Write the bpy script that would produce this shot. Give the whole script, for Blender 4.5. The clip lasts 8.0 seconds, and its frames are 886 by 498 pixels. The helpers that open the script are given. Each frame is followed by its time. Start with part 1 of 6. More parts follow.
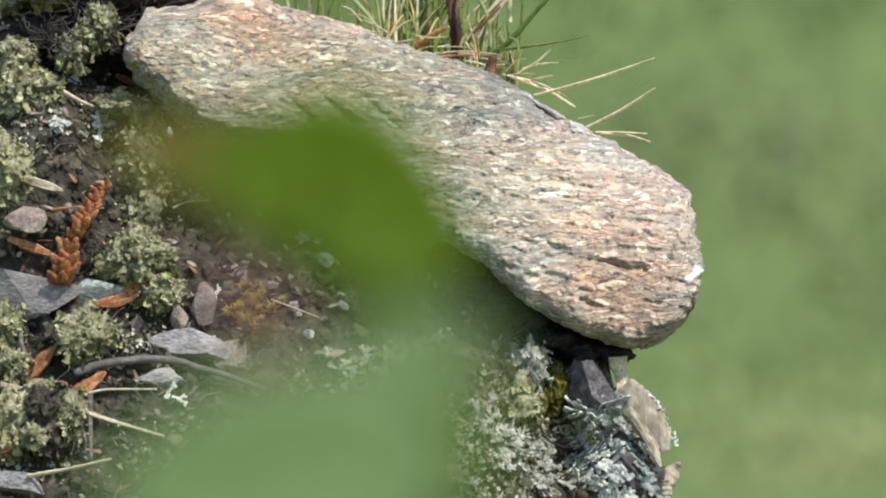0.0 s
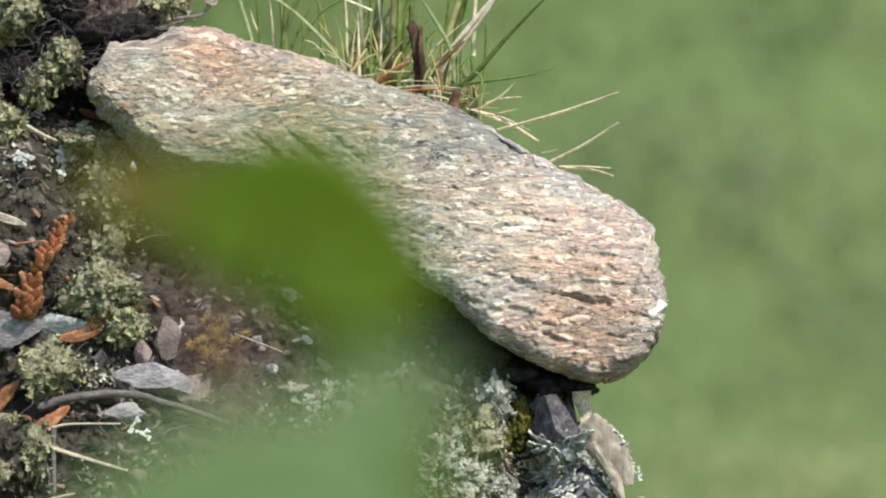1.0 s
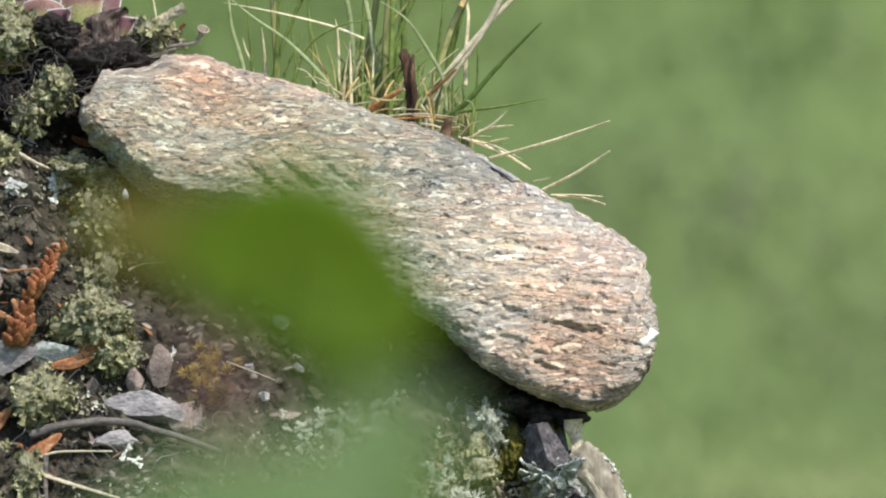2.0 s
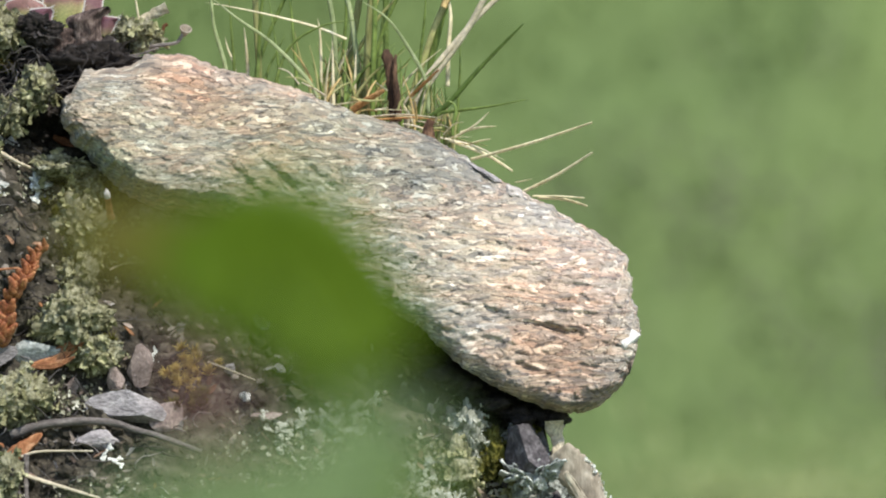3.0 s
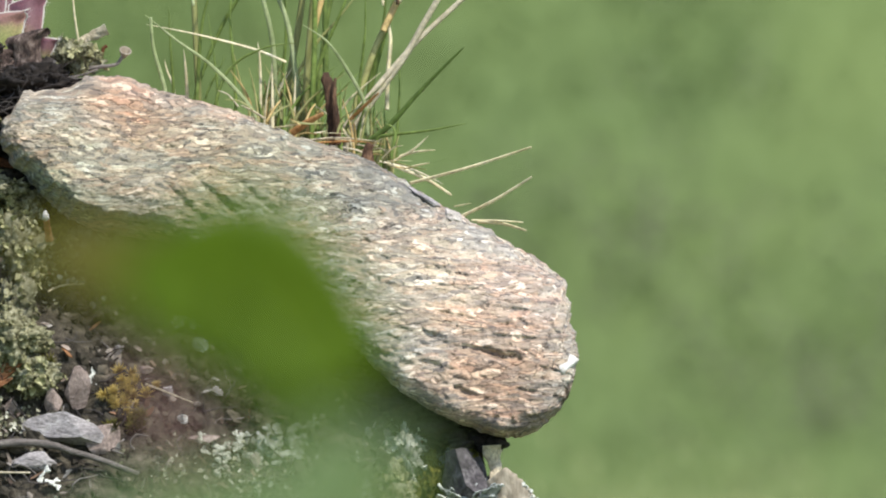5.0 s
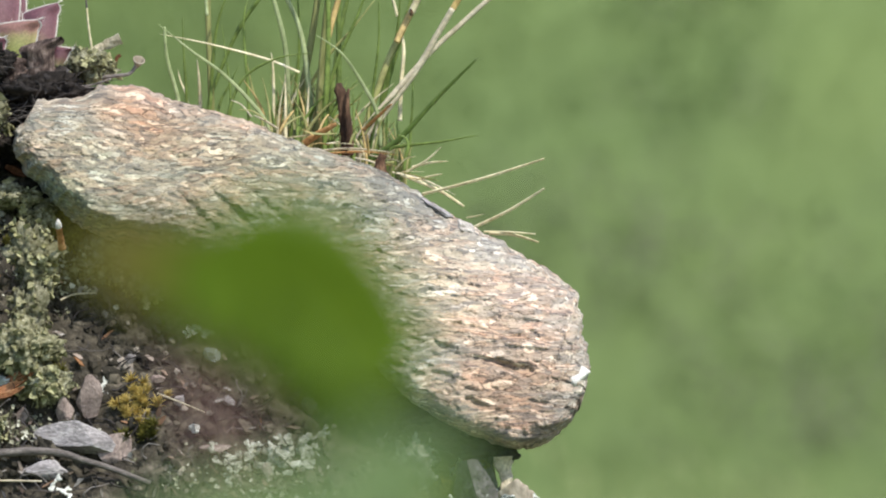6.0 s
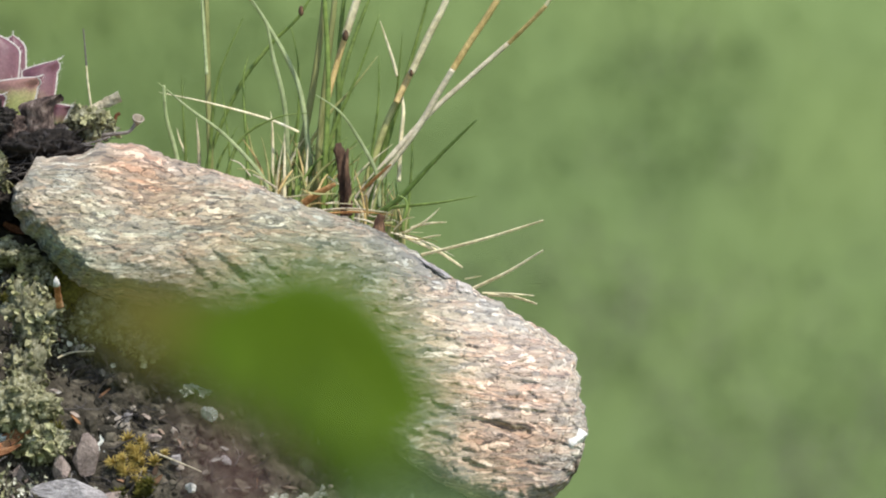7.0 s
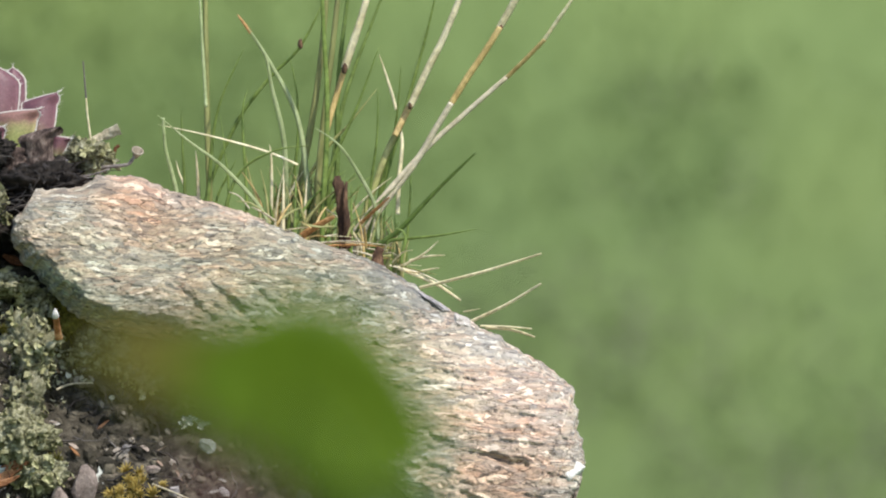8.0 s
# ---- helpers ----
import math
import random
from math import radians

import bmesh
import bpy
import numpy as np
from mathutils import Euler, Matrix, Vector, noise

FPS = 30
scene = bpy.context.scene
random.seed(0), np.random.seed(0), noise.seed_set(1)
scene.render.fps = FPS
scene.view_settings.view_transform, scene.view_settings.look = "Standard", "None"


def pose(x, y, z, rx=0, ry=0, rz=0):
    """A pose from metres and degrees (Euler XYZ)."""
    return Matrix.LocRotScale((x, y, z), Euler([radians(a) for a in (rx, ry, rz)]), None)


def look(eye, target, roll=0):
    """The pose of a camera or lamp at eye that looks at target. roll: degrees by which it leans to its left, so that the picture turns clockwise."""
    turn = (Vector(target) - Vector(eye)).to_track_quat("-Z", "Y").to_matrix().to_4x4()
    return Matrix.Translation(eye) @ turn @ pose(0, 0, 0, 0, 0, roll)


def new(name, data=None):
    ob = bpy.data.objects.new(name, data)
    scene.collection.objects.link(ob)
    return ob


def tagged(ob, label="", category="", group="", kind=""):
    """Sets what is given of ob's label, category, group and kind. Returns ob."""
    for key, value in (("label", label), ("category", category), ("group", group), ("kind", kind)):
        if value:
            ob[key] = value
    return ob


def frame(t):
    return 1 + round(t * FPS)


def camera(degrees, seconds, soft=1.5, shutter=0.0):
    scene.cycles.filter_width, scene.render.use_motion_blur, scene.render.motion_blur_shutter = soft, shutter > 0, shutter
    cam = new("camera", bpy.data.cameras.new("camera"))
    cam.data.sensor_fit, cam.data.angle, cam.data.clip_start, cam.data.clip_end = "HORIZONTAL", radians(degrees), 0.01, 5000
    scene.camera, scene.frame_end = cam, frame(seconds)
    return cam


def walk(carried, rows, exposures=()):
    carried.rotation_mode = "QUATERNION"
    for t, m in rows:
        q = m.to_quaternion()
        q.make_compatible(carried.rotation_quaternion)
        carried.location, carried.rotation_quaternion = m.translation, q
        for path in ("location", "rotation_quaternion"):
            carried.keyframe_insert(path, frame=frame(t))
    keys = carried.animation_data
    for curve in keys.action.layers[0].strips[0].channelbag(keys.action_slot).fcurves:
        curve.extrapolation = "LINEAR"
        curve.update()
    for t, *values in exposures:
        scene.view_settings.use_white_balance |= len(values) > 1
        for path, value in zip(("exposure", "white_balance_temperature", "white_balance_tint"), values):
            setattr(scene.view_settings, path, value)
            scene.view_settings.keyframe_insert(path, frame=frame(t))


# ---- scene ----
# A slab of gneiss on a lichen-covered bank, seen from 3.4 m through a long lens.
cam = camera(4.0, 8.0, soft=2.0)
cam.data.dof.use_dof = True
cam.data.dof.focus_distance = 3.36
cam.data.dof.aperture_fstop = 44.0
EYE = 1.5
PATH = [
    (0.0, -0.00000, -3.3676, 1.50000, 90.000, 0.000, 0.000),
    (0.2, -0.00003, -3.3671, 1.50018, 90.071, -0.019, -0.006),
    (0.3, -0.00004, -3.3669, 1.50027, 90.087, -0.029, -0.009),
    (0.5, -0.00007, -3.3664, 1.50045, 90.111, -0.047, -0.037),
    (0.7, -0.00010, -3.3664, 1.50063, 90.119, -0.025, -0.109),
    (0.8, -0.00012, -3.3664, 1.50072, 90.125, -0.014, -0.148),
    (1.0, -0.00015, -3.3664, 1.50090, 90.140, 0.008, -0.167),
    (1.2, -0.00051, -3.3670, 1.50108, 90.184, 0.031, -0.167),
    (1.3, -0.00069, -3.3673, 1.50117, 90.203, 0.042, -0.165),
    (1.5, -0.00105, -3.3678, 1.50135, 90.232, 0.065, -0.141),
    (1.7, -0.00108, -3.3685, 1.50162, 90.250, 0.019, -0.161),
    (2.8, -0.00125, -3.3721, 1.50310, 90.231, -0.235, -0.327),
    (3.0, -0.00127, -3.3681, 1.50337, 90.229, -0.271, -0.307),
    (3.2, -0.00130, -3.3668, 1.50364, 90.229, -0.286, -0.288),
    (3.5, -0.00135, -3.3649, 1.50405, 90.227, -0.309, -0.251),
    (3.6, -0.00148, -3.3647, 1.50401, 90.223, -0.306, -0.299),
    (3.7, -0.00162, -3.3645, 1.50396, 90.222, -0.302, -0.424),
    (3.8, -0.00175, -3.3643, 1.50391, 90.223, -0.298, -0.549),
    (3.9, -0.00189, -3.3641, 1.50387, 90.229, -0.295, -0.613),
    (4.0, -0.00202, -3.3639, 1.50382, 90.252, -0.291, -0.641),
    (4.2, -0.00229, -3.3641, 1.50374, 90.289, -0.356, -0.648),
    (4.3, -0.00243, -3.3642, 1.50369, 90.302, -0.388, -0.645),
    (4.5, -0.00270, -3.3645, 1.50360, 90.320, -0.453, -0.643),
    (4.7, -0.00363, -3.3648, 1.50336, 90.333, -0.522, -0.648),
    (5.8, -0.00874, -3.3668, 1.50204, 90.394, -0.901, -0.665),
    (6.0, -0.00967, -3.3671, 1.50180, 90.415, -0.970, -0.676),
    (6.2, -0.01060, -3.3679, 1.50156, 90.425, -1.075, -0.686),
    (6.3, -0.01107, -3.3682, 1.50144, 90.440, -1.127, -0.691),
    (6.5, -0.01200, -3.3690, 1.50120, 90.465, -1.232, -0.701),
    (6.7, -0.01230, -3.3663, 1.50150, 90.487, -1.316, -0.707),
    (6.8, -0.01245, -3.3649, 1.50165, 90.502, -1.358, -0.715),
    (6.9, -0.01260, -3.3635, 1.50180, 90.520, -1.400, -0.731),
    (7.0, -0.01275, -3.3621, 1.50195, 90.689, -1.442, -0.741),
    (7.1, -0.01273, -3.3635, 1.50201, 90.834, -1.421, -0.748),
    (7.2, -0.01272, -3.3648, 1.50207, 90.922, -1.400, -0.753),
    (7.3, -0.01270, -3.3662, 1.50213, 90.945, -1.380, -0.759),
    (7.4, -0.01269, -3.3675, 1.50219, 90.949, -1.359, -0.761),
    (7.5, -0.01267, -3.3689, 1.50225, 90.938, -1.339, -0.765),
    (7.6, -0.01266, -3.3691, 1.50231, 90.890, -1.391, -0.765),
    (7.7, -0.01264, -3.3694, 1.50237, 90.850, -1.442, -0.762),
    (7.8, -0.01263, -3.3697, 1.50243, 90.833, -1.494, -0.756),
    (8.0, -0.01260, -3.3702, 1.50255, 90.826, -1.597, -0.746),
]
walk(cam, [(t, pose(x, y, z, rx, ry, rz)) for t, x, y, z, rx, ry, rz in PATH], exposures=[(0.0, 0.0)])

# ---- sky and sun ----
SUN_AZ, SUN_EL = radians(141), radians(55)
world = bpy.data.worlds.new("world")
scene.world = world
world.use_nodes = True
wn = world.node_tree
sky = wn.nodes.new("ShaderNodeTexSky")
sky.sky_type, sky.sun_disc, sky.sun_elevation, sky.sun_rotation = "NISHITA", False, SUN_EL, SUN_AZ
wn.links.new(sky.outputs[0], wn.nodes["Background"].inputs[0])
wn.nodes["Background"].inputs[1].default_value = 0.21
sun_data = bpy.data.lights.new("sun", "SUN")
sun_data.energy, sun_data.angle, sun_data.color = 5.0, radians(0.55), (1.0, 0.955, 0.87)
sun = new("sun", sun_data)
sun_way = Vector((math.sin(SUN_AZ) * math.cos(SUN_EL), math.cos(SUN_AZ) * math.cos(SUN_EL), math.sin(SUN_EL)))
sun.matrix_world = look(sun_way * 20, (0, 0, 0))


# ---- materials ----
def ramp_node(nt, stops):
    node = nt.nodes.new("ShaderNodeValToRGB")
    ramp = node.color_ramp
    while len(ramp.elements) < len(stops):
        ramp.elements.new(0.5)
    for e, (pos, rgb) in zip(ramp.elements, stops):
        e.position, e.color = pos, (*rgb, 1)
    return node


def noise_node(nt, vec, scale, detail=5.0, rough=0.6):
    node = nt.nodes.new("ShaderNodeTexNoise")
    node.inputs["Scale"].default_value, node.inputs["Detail"].default_value = scale, detail
    node.inputs["Roughness"].default_value = rough
    nt.links.new(vec, node.inputs["Vector"])
    return node.outputs["Fac"]


def mix_node(nt, kind, fac, a, b):
    node = nt.nodes.new("ShaderNodeMix")
    node.data_type, node.blend_type = "RGBA", kind
    for value, slot in ((fac, 0), (a, 6), (b, 7)):
        if isinstance(value, (int, float)):
            node.inputs[slot].default_value = value
        elif isinstance(value, tuple):
            node.inputs[slot].default_value = (*value, 1)
        else:
            nt.links.new(value, node.inputs[slot])
    return node.outputs[2]


def coords(nt, stretch=(1, 1, 1), turn=(0, 0, 0), kind="Object"):
    tc, mp = nt.nodes.new("ShaderNodeTexCoord"), nt.nodes.new("ShaderNodeMapping")
    mp.inputs["Scale"].default_value, mp.inputs["Rotation"].default_value = stretch, [radians(a) for a in turn]
    nt.links.new(tc.outputs[kind], mp.inputs["Vector"])
    return mp.outputs[0]


def bump_node(nt, bsdf, height, dist, strength=0.6):
    node = nt.nodes.new("ShaderNodeBump")
    node.inputs["Strength"].default_value, node.inputs["Distance"].default_value = strength, dist
    nt.links.new(height, node.inputs["Height"])
    nt.links.new(node.outputs[0], bsdf.inputs["Normal"])


def blank(name, rough=0.8):
    m = bpy.data.materials.new(name)
    m.use_nodes = True
    bsdf = m.node_tree.nodes["Principled BSDF"]
    bsdf.inputs["Roughness"].default_value = rough
    bsdf.inputs["Specular IOR Level"].default_value = 0.3
    return m, m.node_tree, bsdf


def speckled(name, stops, size, rough=0.85, stretch=(1, 1, 1), turn=(0, 0, 0), relief=0.4, vary=0.25, through_light=0.0):
    """A grained surface: colour blotches of that size in millimetres, finer grain over them, and relief."""
    m, nt, bsdf = blank(name, rough)
    vec = coords(nt, stretch, turn)
    big = noise_node(nt, vec, 1000.0 / size, 6, 0.65)
    col = ramp_node(nt, stops)
    nt.links.new(big, col.inputs[0])
    fine = noise_node(nt, vec, 4200.0 / size, 4, 0.7)
    grain = ramp_node(nt, [(0.3, (0.62, 0.62, 0.62)), (0.7, (1.25, 1.25, 1.25))])
    nt.links.new(fine, grain.inputs[0])
    out = mix_node(nt, "MULTIPLY", 1.0, col.outputs[0], grain.outputs[0])
    if vary:
        info = nt.nodes.new("ShaderNodeObjectInfo")
        each = ramp_node(nt, [(0.0, (1 - vary,) * 3), (1.0, (1 + vary,) * 3)])
        nt.links.new(info.outputs["Random"], each.inputs[0])
        out = mix_node(nt, "MULTIPLY", 1.0, out, each.outputs[0])
    nt.links.new(out, bsdf.inputs["Base Color"])
    if relief:
        bump_node(nt, bsdf, fine, size * 0.00025, relief)
    if through_light:
        lit = nt.nodes.new("ShaderNodeBsdfTranslucent")
        nt.links.new(out, lit.inputs[0])
        both = nt.nodes.new("ShaderNodeMixShader")
        both.inputs[0].default_value = through_light
        nt.links.new(bsdf.outputs[0], both.inputs[1])
        nt.links.new(lit.outputs[0], both.inputs[2])
        nt.links.new(both.outputs[0], nt.nodes["Material Output"].inputs[0])
    return m


SLAB_FOOT = Vector((-0.006, 0.01, EYE - 0.03))


def gneiss_material():
    """Foliated gneiss: flat flakes of quartz, pink feldspar and grey mica, drawn out along one direction."""
    m, nt, bsdf = blank("gneiss", 0.68)
    flat = coords(nt, (0.27, 0.8, 1.0), (0, -10, 0))
    sway = nt.nodes.new("ShaderNodeTexNoise")
    sway.inputs["Scale"].default_value, sway.inputs["Detail"].default_value = 75.0, 2.0
    nt.links.new(flat, sway.inputs["Vector"])
    swayed = nt.nodes.new("ShaderNodeVectorMath")
    swayed.operation = "MULTIPLY_ADD"
    nt.links.new(sway.outputs["Color"], swayed.inputs[0])
    swayed.inputs[1].default_value = (0.004, 0.004, 0.011)
    nt.links.new(flat, swayed.inputs[2])
    vec = swayed.outputs[0]
    warp = nt.nodes.new("ShaderNodeTexNoise")
    warp.inputs["Scale"].default_value, warp.inputs["Detail"].default_value = 420.0, 5.0
    nt.links.new(vec, warp.inputs["Vector"])
    bent = nt.nodes.new("ShaderNodeVectorMath")
    bent.operation = "MULTIPLY_ADD"
    nt.links.new(warp.outputs["Color"], bent.inputs[0])
    bent.inputs[1].default_value = (0.0024, 0.0024, 0.0036)
    nt.links.new(vec, bent.inputs[2])
    cells = nt.nodes.new("ShaderNodeTexVoronoi")
    cells.inputs["Scale"].default_value = 1350.0
    nt.links.new(bent.outputs[0], cells.inputs["Vector"])
    split = nt.nodes.new("ShaderNodeSeparateColor")
    nt.links.new(cells.outputs["Color"], split.inputs[0])
    grains = ramp_node(nt, [(0.0, (0.19, 0.19, 0.195)), (0.1, (0.29, 0.278, 0.267)), (0.35, (0.375, 0.35, 0.32)), (0.6, (0.43, 0.398, 0.36)),
                            (0.82, (0.51, 0.48, 0.44)), (1.0, (0.74, 0.72, 0.69))])
    nt.links.new(split.outputs[0], grains.inputs[0])
    bands = noise_node(nt, bent.outputs[0], 95.0, 6, 0.65)
    tint = ramp_node(nt, [(0.30, (0.74, 0.75, 0.76)), (0.42, (0.88, 0.88, 0.87)), (0.52, (1.0, 0.97, 0.93)), (0.58, (1.01, 0.89, 0.82)), (0.64, (1.02, 0.985, 0.94)), (0.75, (1.16, 1.13, 1.09))])
    nt.links.new(bands, tint.inputs[0])
    out = mix_node(nt, "MULTIPLY", 1.0, grains.outputs[0], tint.outputs[0])
    wide = noise_node(nt, vec, 34.0, 4, 0.6)
    patches = ramp_node(nt, [(0.35, (0.83, 0.87, 0.85)), (0.5, (1.0, 1.02, 0.98)), (0.62, (1.15, 1.04, 0.96))])
    nt.links.new(wide, patches.inputs[0])
    out = mix_node(nt, "MULTIPLY", 1.0, out, patches.outputs[0])
    # Rock tints; some paint in lower-rim dirt and shade, and the leaf's green veil.
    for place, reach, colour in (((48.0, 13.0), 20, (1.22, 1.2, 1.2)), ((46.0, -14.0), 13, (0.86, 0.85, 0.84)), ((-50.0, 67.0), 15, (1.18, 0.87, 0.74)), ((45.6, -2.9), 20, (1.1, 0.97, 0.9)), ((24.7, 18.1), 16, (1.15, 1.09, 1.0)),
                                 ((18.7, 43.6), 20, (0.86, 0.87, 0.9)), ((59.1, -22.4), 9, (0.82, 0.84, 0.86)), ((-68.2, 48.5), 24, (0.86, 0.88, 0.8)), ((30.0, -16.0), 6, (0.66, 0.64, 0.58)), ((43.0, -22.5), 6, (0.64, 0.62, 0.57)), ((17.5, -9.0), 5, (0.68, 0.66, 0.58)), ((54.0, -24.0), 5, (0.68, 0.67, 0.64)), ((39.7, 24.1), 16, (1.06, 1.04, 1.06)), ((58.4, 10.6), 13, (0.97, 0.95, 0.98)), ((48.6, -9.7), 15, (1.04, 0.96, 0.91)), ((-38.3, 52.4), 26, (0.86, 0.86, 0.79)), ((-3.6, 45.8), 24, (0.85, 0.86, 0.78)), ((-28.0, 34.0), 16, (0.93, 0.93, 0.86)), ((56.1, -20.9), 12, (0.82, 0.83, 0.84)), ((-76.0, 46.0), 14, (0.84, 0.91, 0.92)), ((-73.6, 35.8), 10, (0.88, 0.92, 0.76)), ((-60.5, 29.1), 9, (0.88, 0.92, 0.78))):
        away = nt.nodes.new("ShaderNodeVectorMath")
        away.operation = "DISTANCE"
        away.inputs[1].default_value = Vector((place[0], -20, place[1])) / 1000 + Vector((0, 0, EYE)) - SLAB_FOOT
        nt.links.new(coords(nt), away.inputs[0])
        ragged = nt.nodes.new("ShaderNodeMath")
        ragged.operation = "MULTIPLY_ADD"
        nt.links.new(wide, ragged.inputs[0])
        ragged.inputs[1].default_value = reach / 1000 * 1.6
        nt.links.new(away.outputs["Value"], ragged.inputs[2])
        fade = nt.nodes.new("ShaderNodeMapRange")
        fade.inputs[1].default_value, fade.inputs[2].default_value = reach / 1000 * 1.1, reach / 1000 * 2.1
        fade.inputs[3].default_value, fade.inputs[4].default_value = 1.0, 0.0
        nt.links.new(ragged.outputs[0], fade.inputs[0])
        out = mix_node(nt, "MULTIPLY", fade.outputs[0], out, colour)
    plates = nt.nodes.new("ShaderNodeTexVoronoi")
    plates.inputs["Scale"].default_value = 760.0
    nt.links.new(bent.outputs[0], plates.inputs["Vector"])
    plate = nt.nodes.new("ShaderNodeSeparateColor")
    nt.links.new(plates.outputs["Color"], plate.inputs[0])
    shade = ramp_node(nt, [(0.0, (0.76, 0.77, 0.79)), (0.25, (0.93, 0.93, 0.93)), (0.45, (0.99, 0.98, 0.95)), (0.6, (1.08, 0.93, 0.86)), (0.8, (1.03, 0.99, 0.92)), (1.0, (1.24, 1.22, 1.19))])
    nt.links.new(plate.outputs[0], shade.inputs[0])
    out = mix_node(nt, "MULTIPLY", 1.0, out, shade.outputs[0])
    seams = nt.nodes.new("ShaderNodeTexVoronoi")
    seams.feature = "DISTANCE_TO_EDGE"
    seams.inputs["Scale"].default_value = 760.0
    nt.links.new(bent.outputs[0], seams.inputs["Vector"])
    # Seams are darkened along each flake's lower edge, a painted under-edge shadow.
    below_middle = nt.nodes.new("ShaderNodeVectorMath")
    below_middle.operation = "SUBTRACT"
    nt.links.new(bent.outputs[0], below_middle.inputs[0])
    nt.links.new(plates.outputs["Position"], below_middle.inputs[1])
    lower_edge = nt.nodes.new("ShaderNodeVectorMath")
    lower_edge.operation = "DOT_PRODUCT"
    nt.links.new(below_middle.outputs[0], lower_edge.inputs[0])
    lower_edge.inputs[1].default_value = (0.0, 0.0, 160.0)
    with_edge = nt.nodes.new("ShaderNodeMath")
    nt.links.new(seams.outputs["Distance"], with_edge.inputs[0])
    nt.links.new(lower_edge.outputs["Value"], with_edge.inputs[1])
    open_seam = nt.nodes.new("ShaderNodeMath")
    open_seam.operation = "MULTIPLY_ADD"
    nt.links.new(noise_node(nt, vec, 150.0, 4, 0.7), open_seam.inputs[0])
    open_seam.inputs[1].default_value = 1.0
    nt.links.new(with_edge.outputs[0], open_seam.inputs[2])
    crack_shade = ramp_node(nt, [(0.4, (0.26, 0.24, 0.23)), (0.45, (1.0, 1.0, 1.0))])
    nt.links.new(open_seam.outputs[0], crack_shade.inputs[0])
    out = mix_node(nt, "MULTIPLY", 0.8, out, crack_shade.outputs[0])
    fleck = noise_node(nt, bent.outputs[0], 700.0, 5, 0.75)
    cluster = noise_node(nt, vec, 120.0, 3, 0.6)
    both = nt.nodes.new("ShaderNodeMath")
    both.operation = "MULTIPLY_ADD"
    nt.links.new(cluster, both.inputs[0])
    both.inputs[1].default_value = 0.8
    nt.links.new(fleck, both.inputs[2])
    mica = ramp_node(nt, [(0.64, (0.12, 0.12, 0.14)), (0.70, (1.0, 1.0, 1.0))])
    nt.links.new(both.outputs[0], mica.inputs[0])
    out = mix_node(nt, "MULTIPLY", 0.85, out, mica.outputs[0])
    sharp = noise_node(nt, coords(nt, (0.6, 1, 1), (0, -9, 0)), 1150.0, 4, 0.7)
    specks = ramp_node(nt, [(0.37, (0.2, 0.21, 0.24)), (0.41, (1.0, 1.0, 1.0)), (0.6, (1.0, 1.0, 1.0)), (0.68, (1.3, 1.28, 1.25))])
    nt.links.new(sharp, specks.inputs[0])
    out = mix_node(nt, "MULTIPLY", 0.65, out, specks.outputs[0])
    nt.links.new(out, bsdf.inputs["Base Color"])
    rise = None
    for flakes, chance, tilt, step in ((plates, plate.outputs[1], 700.0, 0.5), (cells, split.outputs[1], 420.0, 0.26)):
        inside = nt.nodes.new("ShaderNodeVectorMath")
        inside.operation = "SUBTRACT"
        nt.links.new(bent.outputs[0], inside.inputs[0])
        nt.links.new(flakes.outputs["Position"], inside.inputs[1])
        lean = nt.nodes.new("ShaderNodeVectorMath")
        lean.operation = "DOT_PRODUCT"
        nt.links.new(inside.outputs[0], lean.inputs[0])
        lean.inputs[1].default_value = (0.35 * tilt, 0.0, -tilt)
        level = nt.nodes.new("ShaderNodeMath")
        level.operation = "MULTIPLY_ADD"
        nt.links.new(chance, level.inputs[0])
        level.inputs[1].default_value = step
        nt.links.new(lean.outputs["Value"], level.inputs[2])
        if rise:
            total = nt.nodes.new("ShaderNodeMath")
            nt.links.new(rise, total.inputs[0])
            nt.links.new(level.outputs[0], total.inputs[1])
            rise = total.outputs[0]
        else:
            rise = level.outputs[0]
    grit = nt.nodes.new("ShaderNodeMath")
    grit.operation = "MULTIPLY_ADD"
    nt.links.new(sharp, grit.inputs[0])
    grit.inputs[1].default_value = 0.5
    nt.links.new(rise, grit.inputs[2])
    bump_node(nt, bsdf, grit.outputs[0], 0.00068, 1.0)
    return m


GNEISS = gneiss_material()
SOIL = speckled("dark_humus", [(0.3, (0.024, 0.02, 0.014)), (0.5, (0.062, 0.053, 0.038)), (0.62, (0.13, 0.113, 0.083)), (0.75, (0.24, 0.2, 0.165))], 5, relief=1.0, vary=0)
PEAT = speckled("black_peat", [(0.3, (0.009, 0.007, 0.006)), (0.5, (0.02, 0.016, 0.014)), (0.63, (0.045, 0.036, 0.031)), (0.76, (0.2, 0.17, 0.15))], 2.2, relief=1.0, vary=0)
LICHEN = speckled("yellow_green_lichen", [(0.32, (0.1, 0.1, 0.045)), (0.43, (0.27, 0.26, 0.13)), (0.56, (0.42, 0.405, 0.23)), (0.7, (0.65, 0.62, 0.43))], 4.0, relief=0.6, through_light=0.1)
LICHEN_PALE = speckled("pale_lichen", [(0.3, (0.42, 0.44, 0.38)), (0.5, (0.72, 0.73, 0.67)), (0.7, (0.86, 0.86, 0.82))], 3.2, through_light=0.15)
LICHEN_RIBBON = speckled("grey_ribbon_lichen", [(0.3, (0.12, 0.125, 0.09)), (0.46, (0.3, 0.31, 0.245)), (0.6, (0.55, 0.56, 0.48)), (0.74, (0.8, 0.8, 0.74))], 3.4, through_light=0.15)
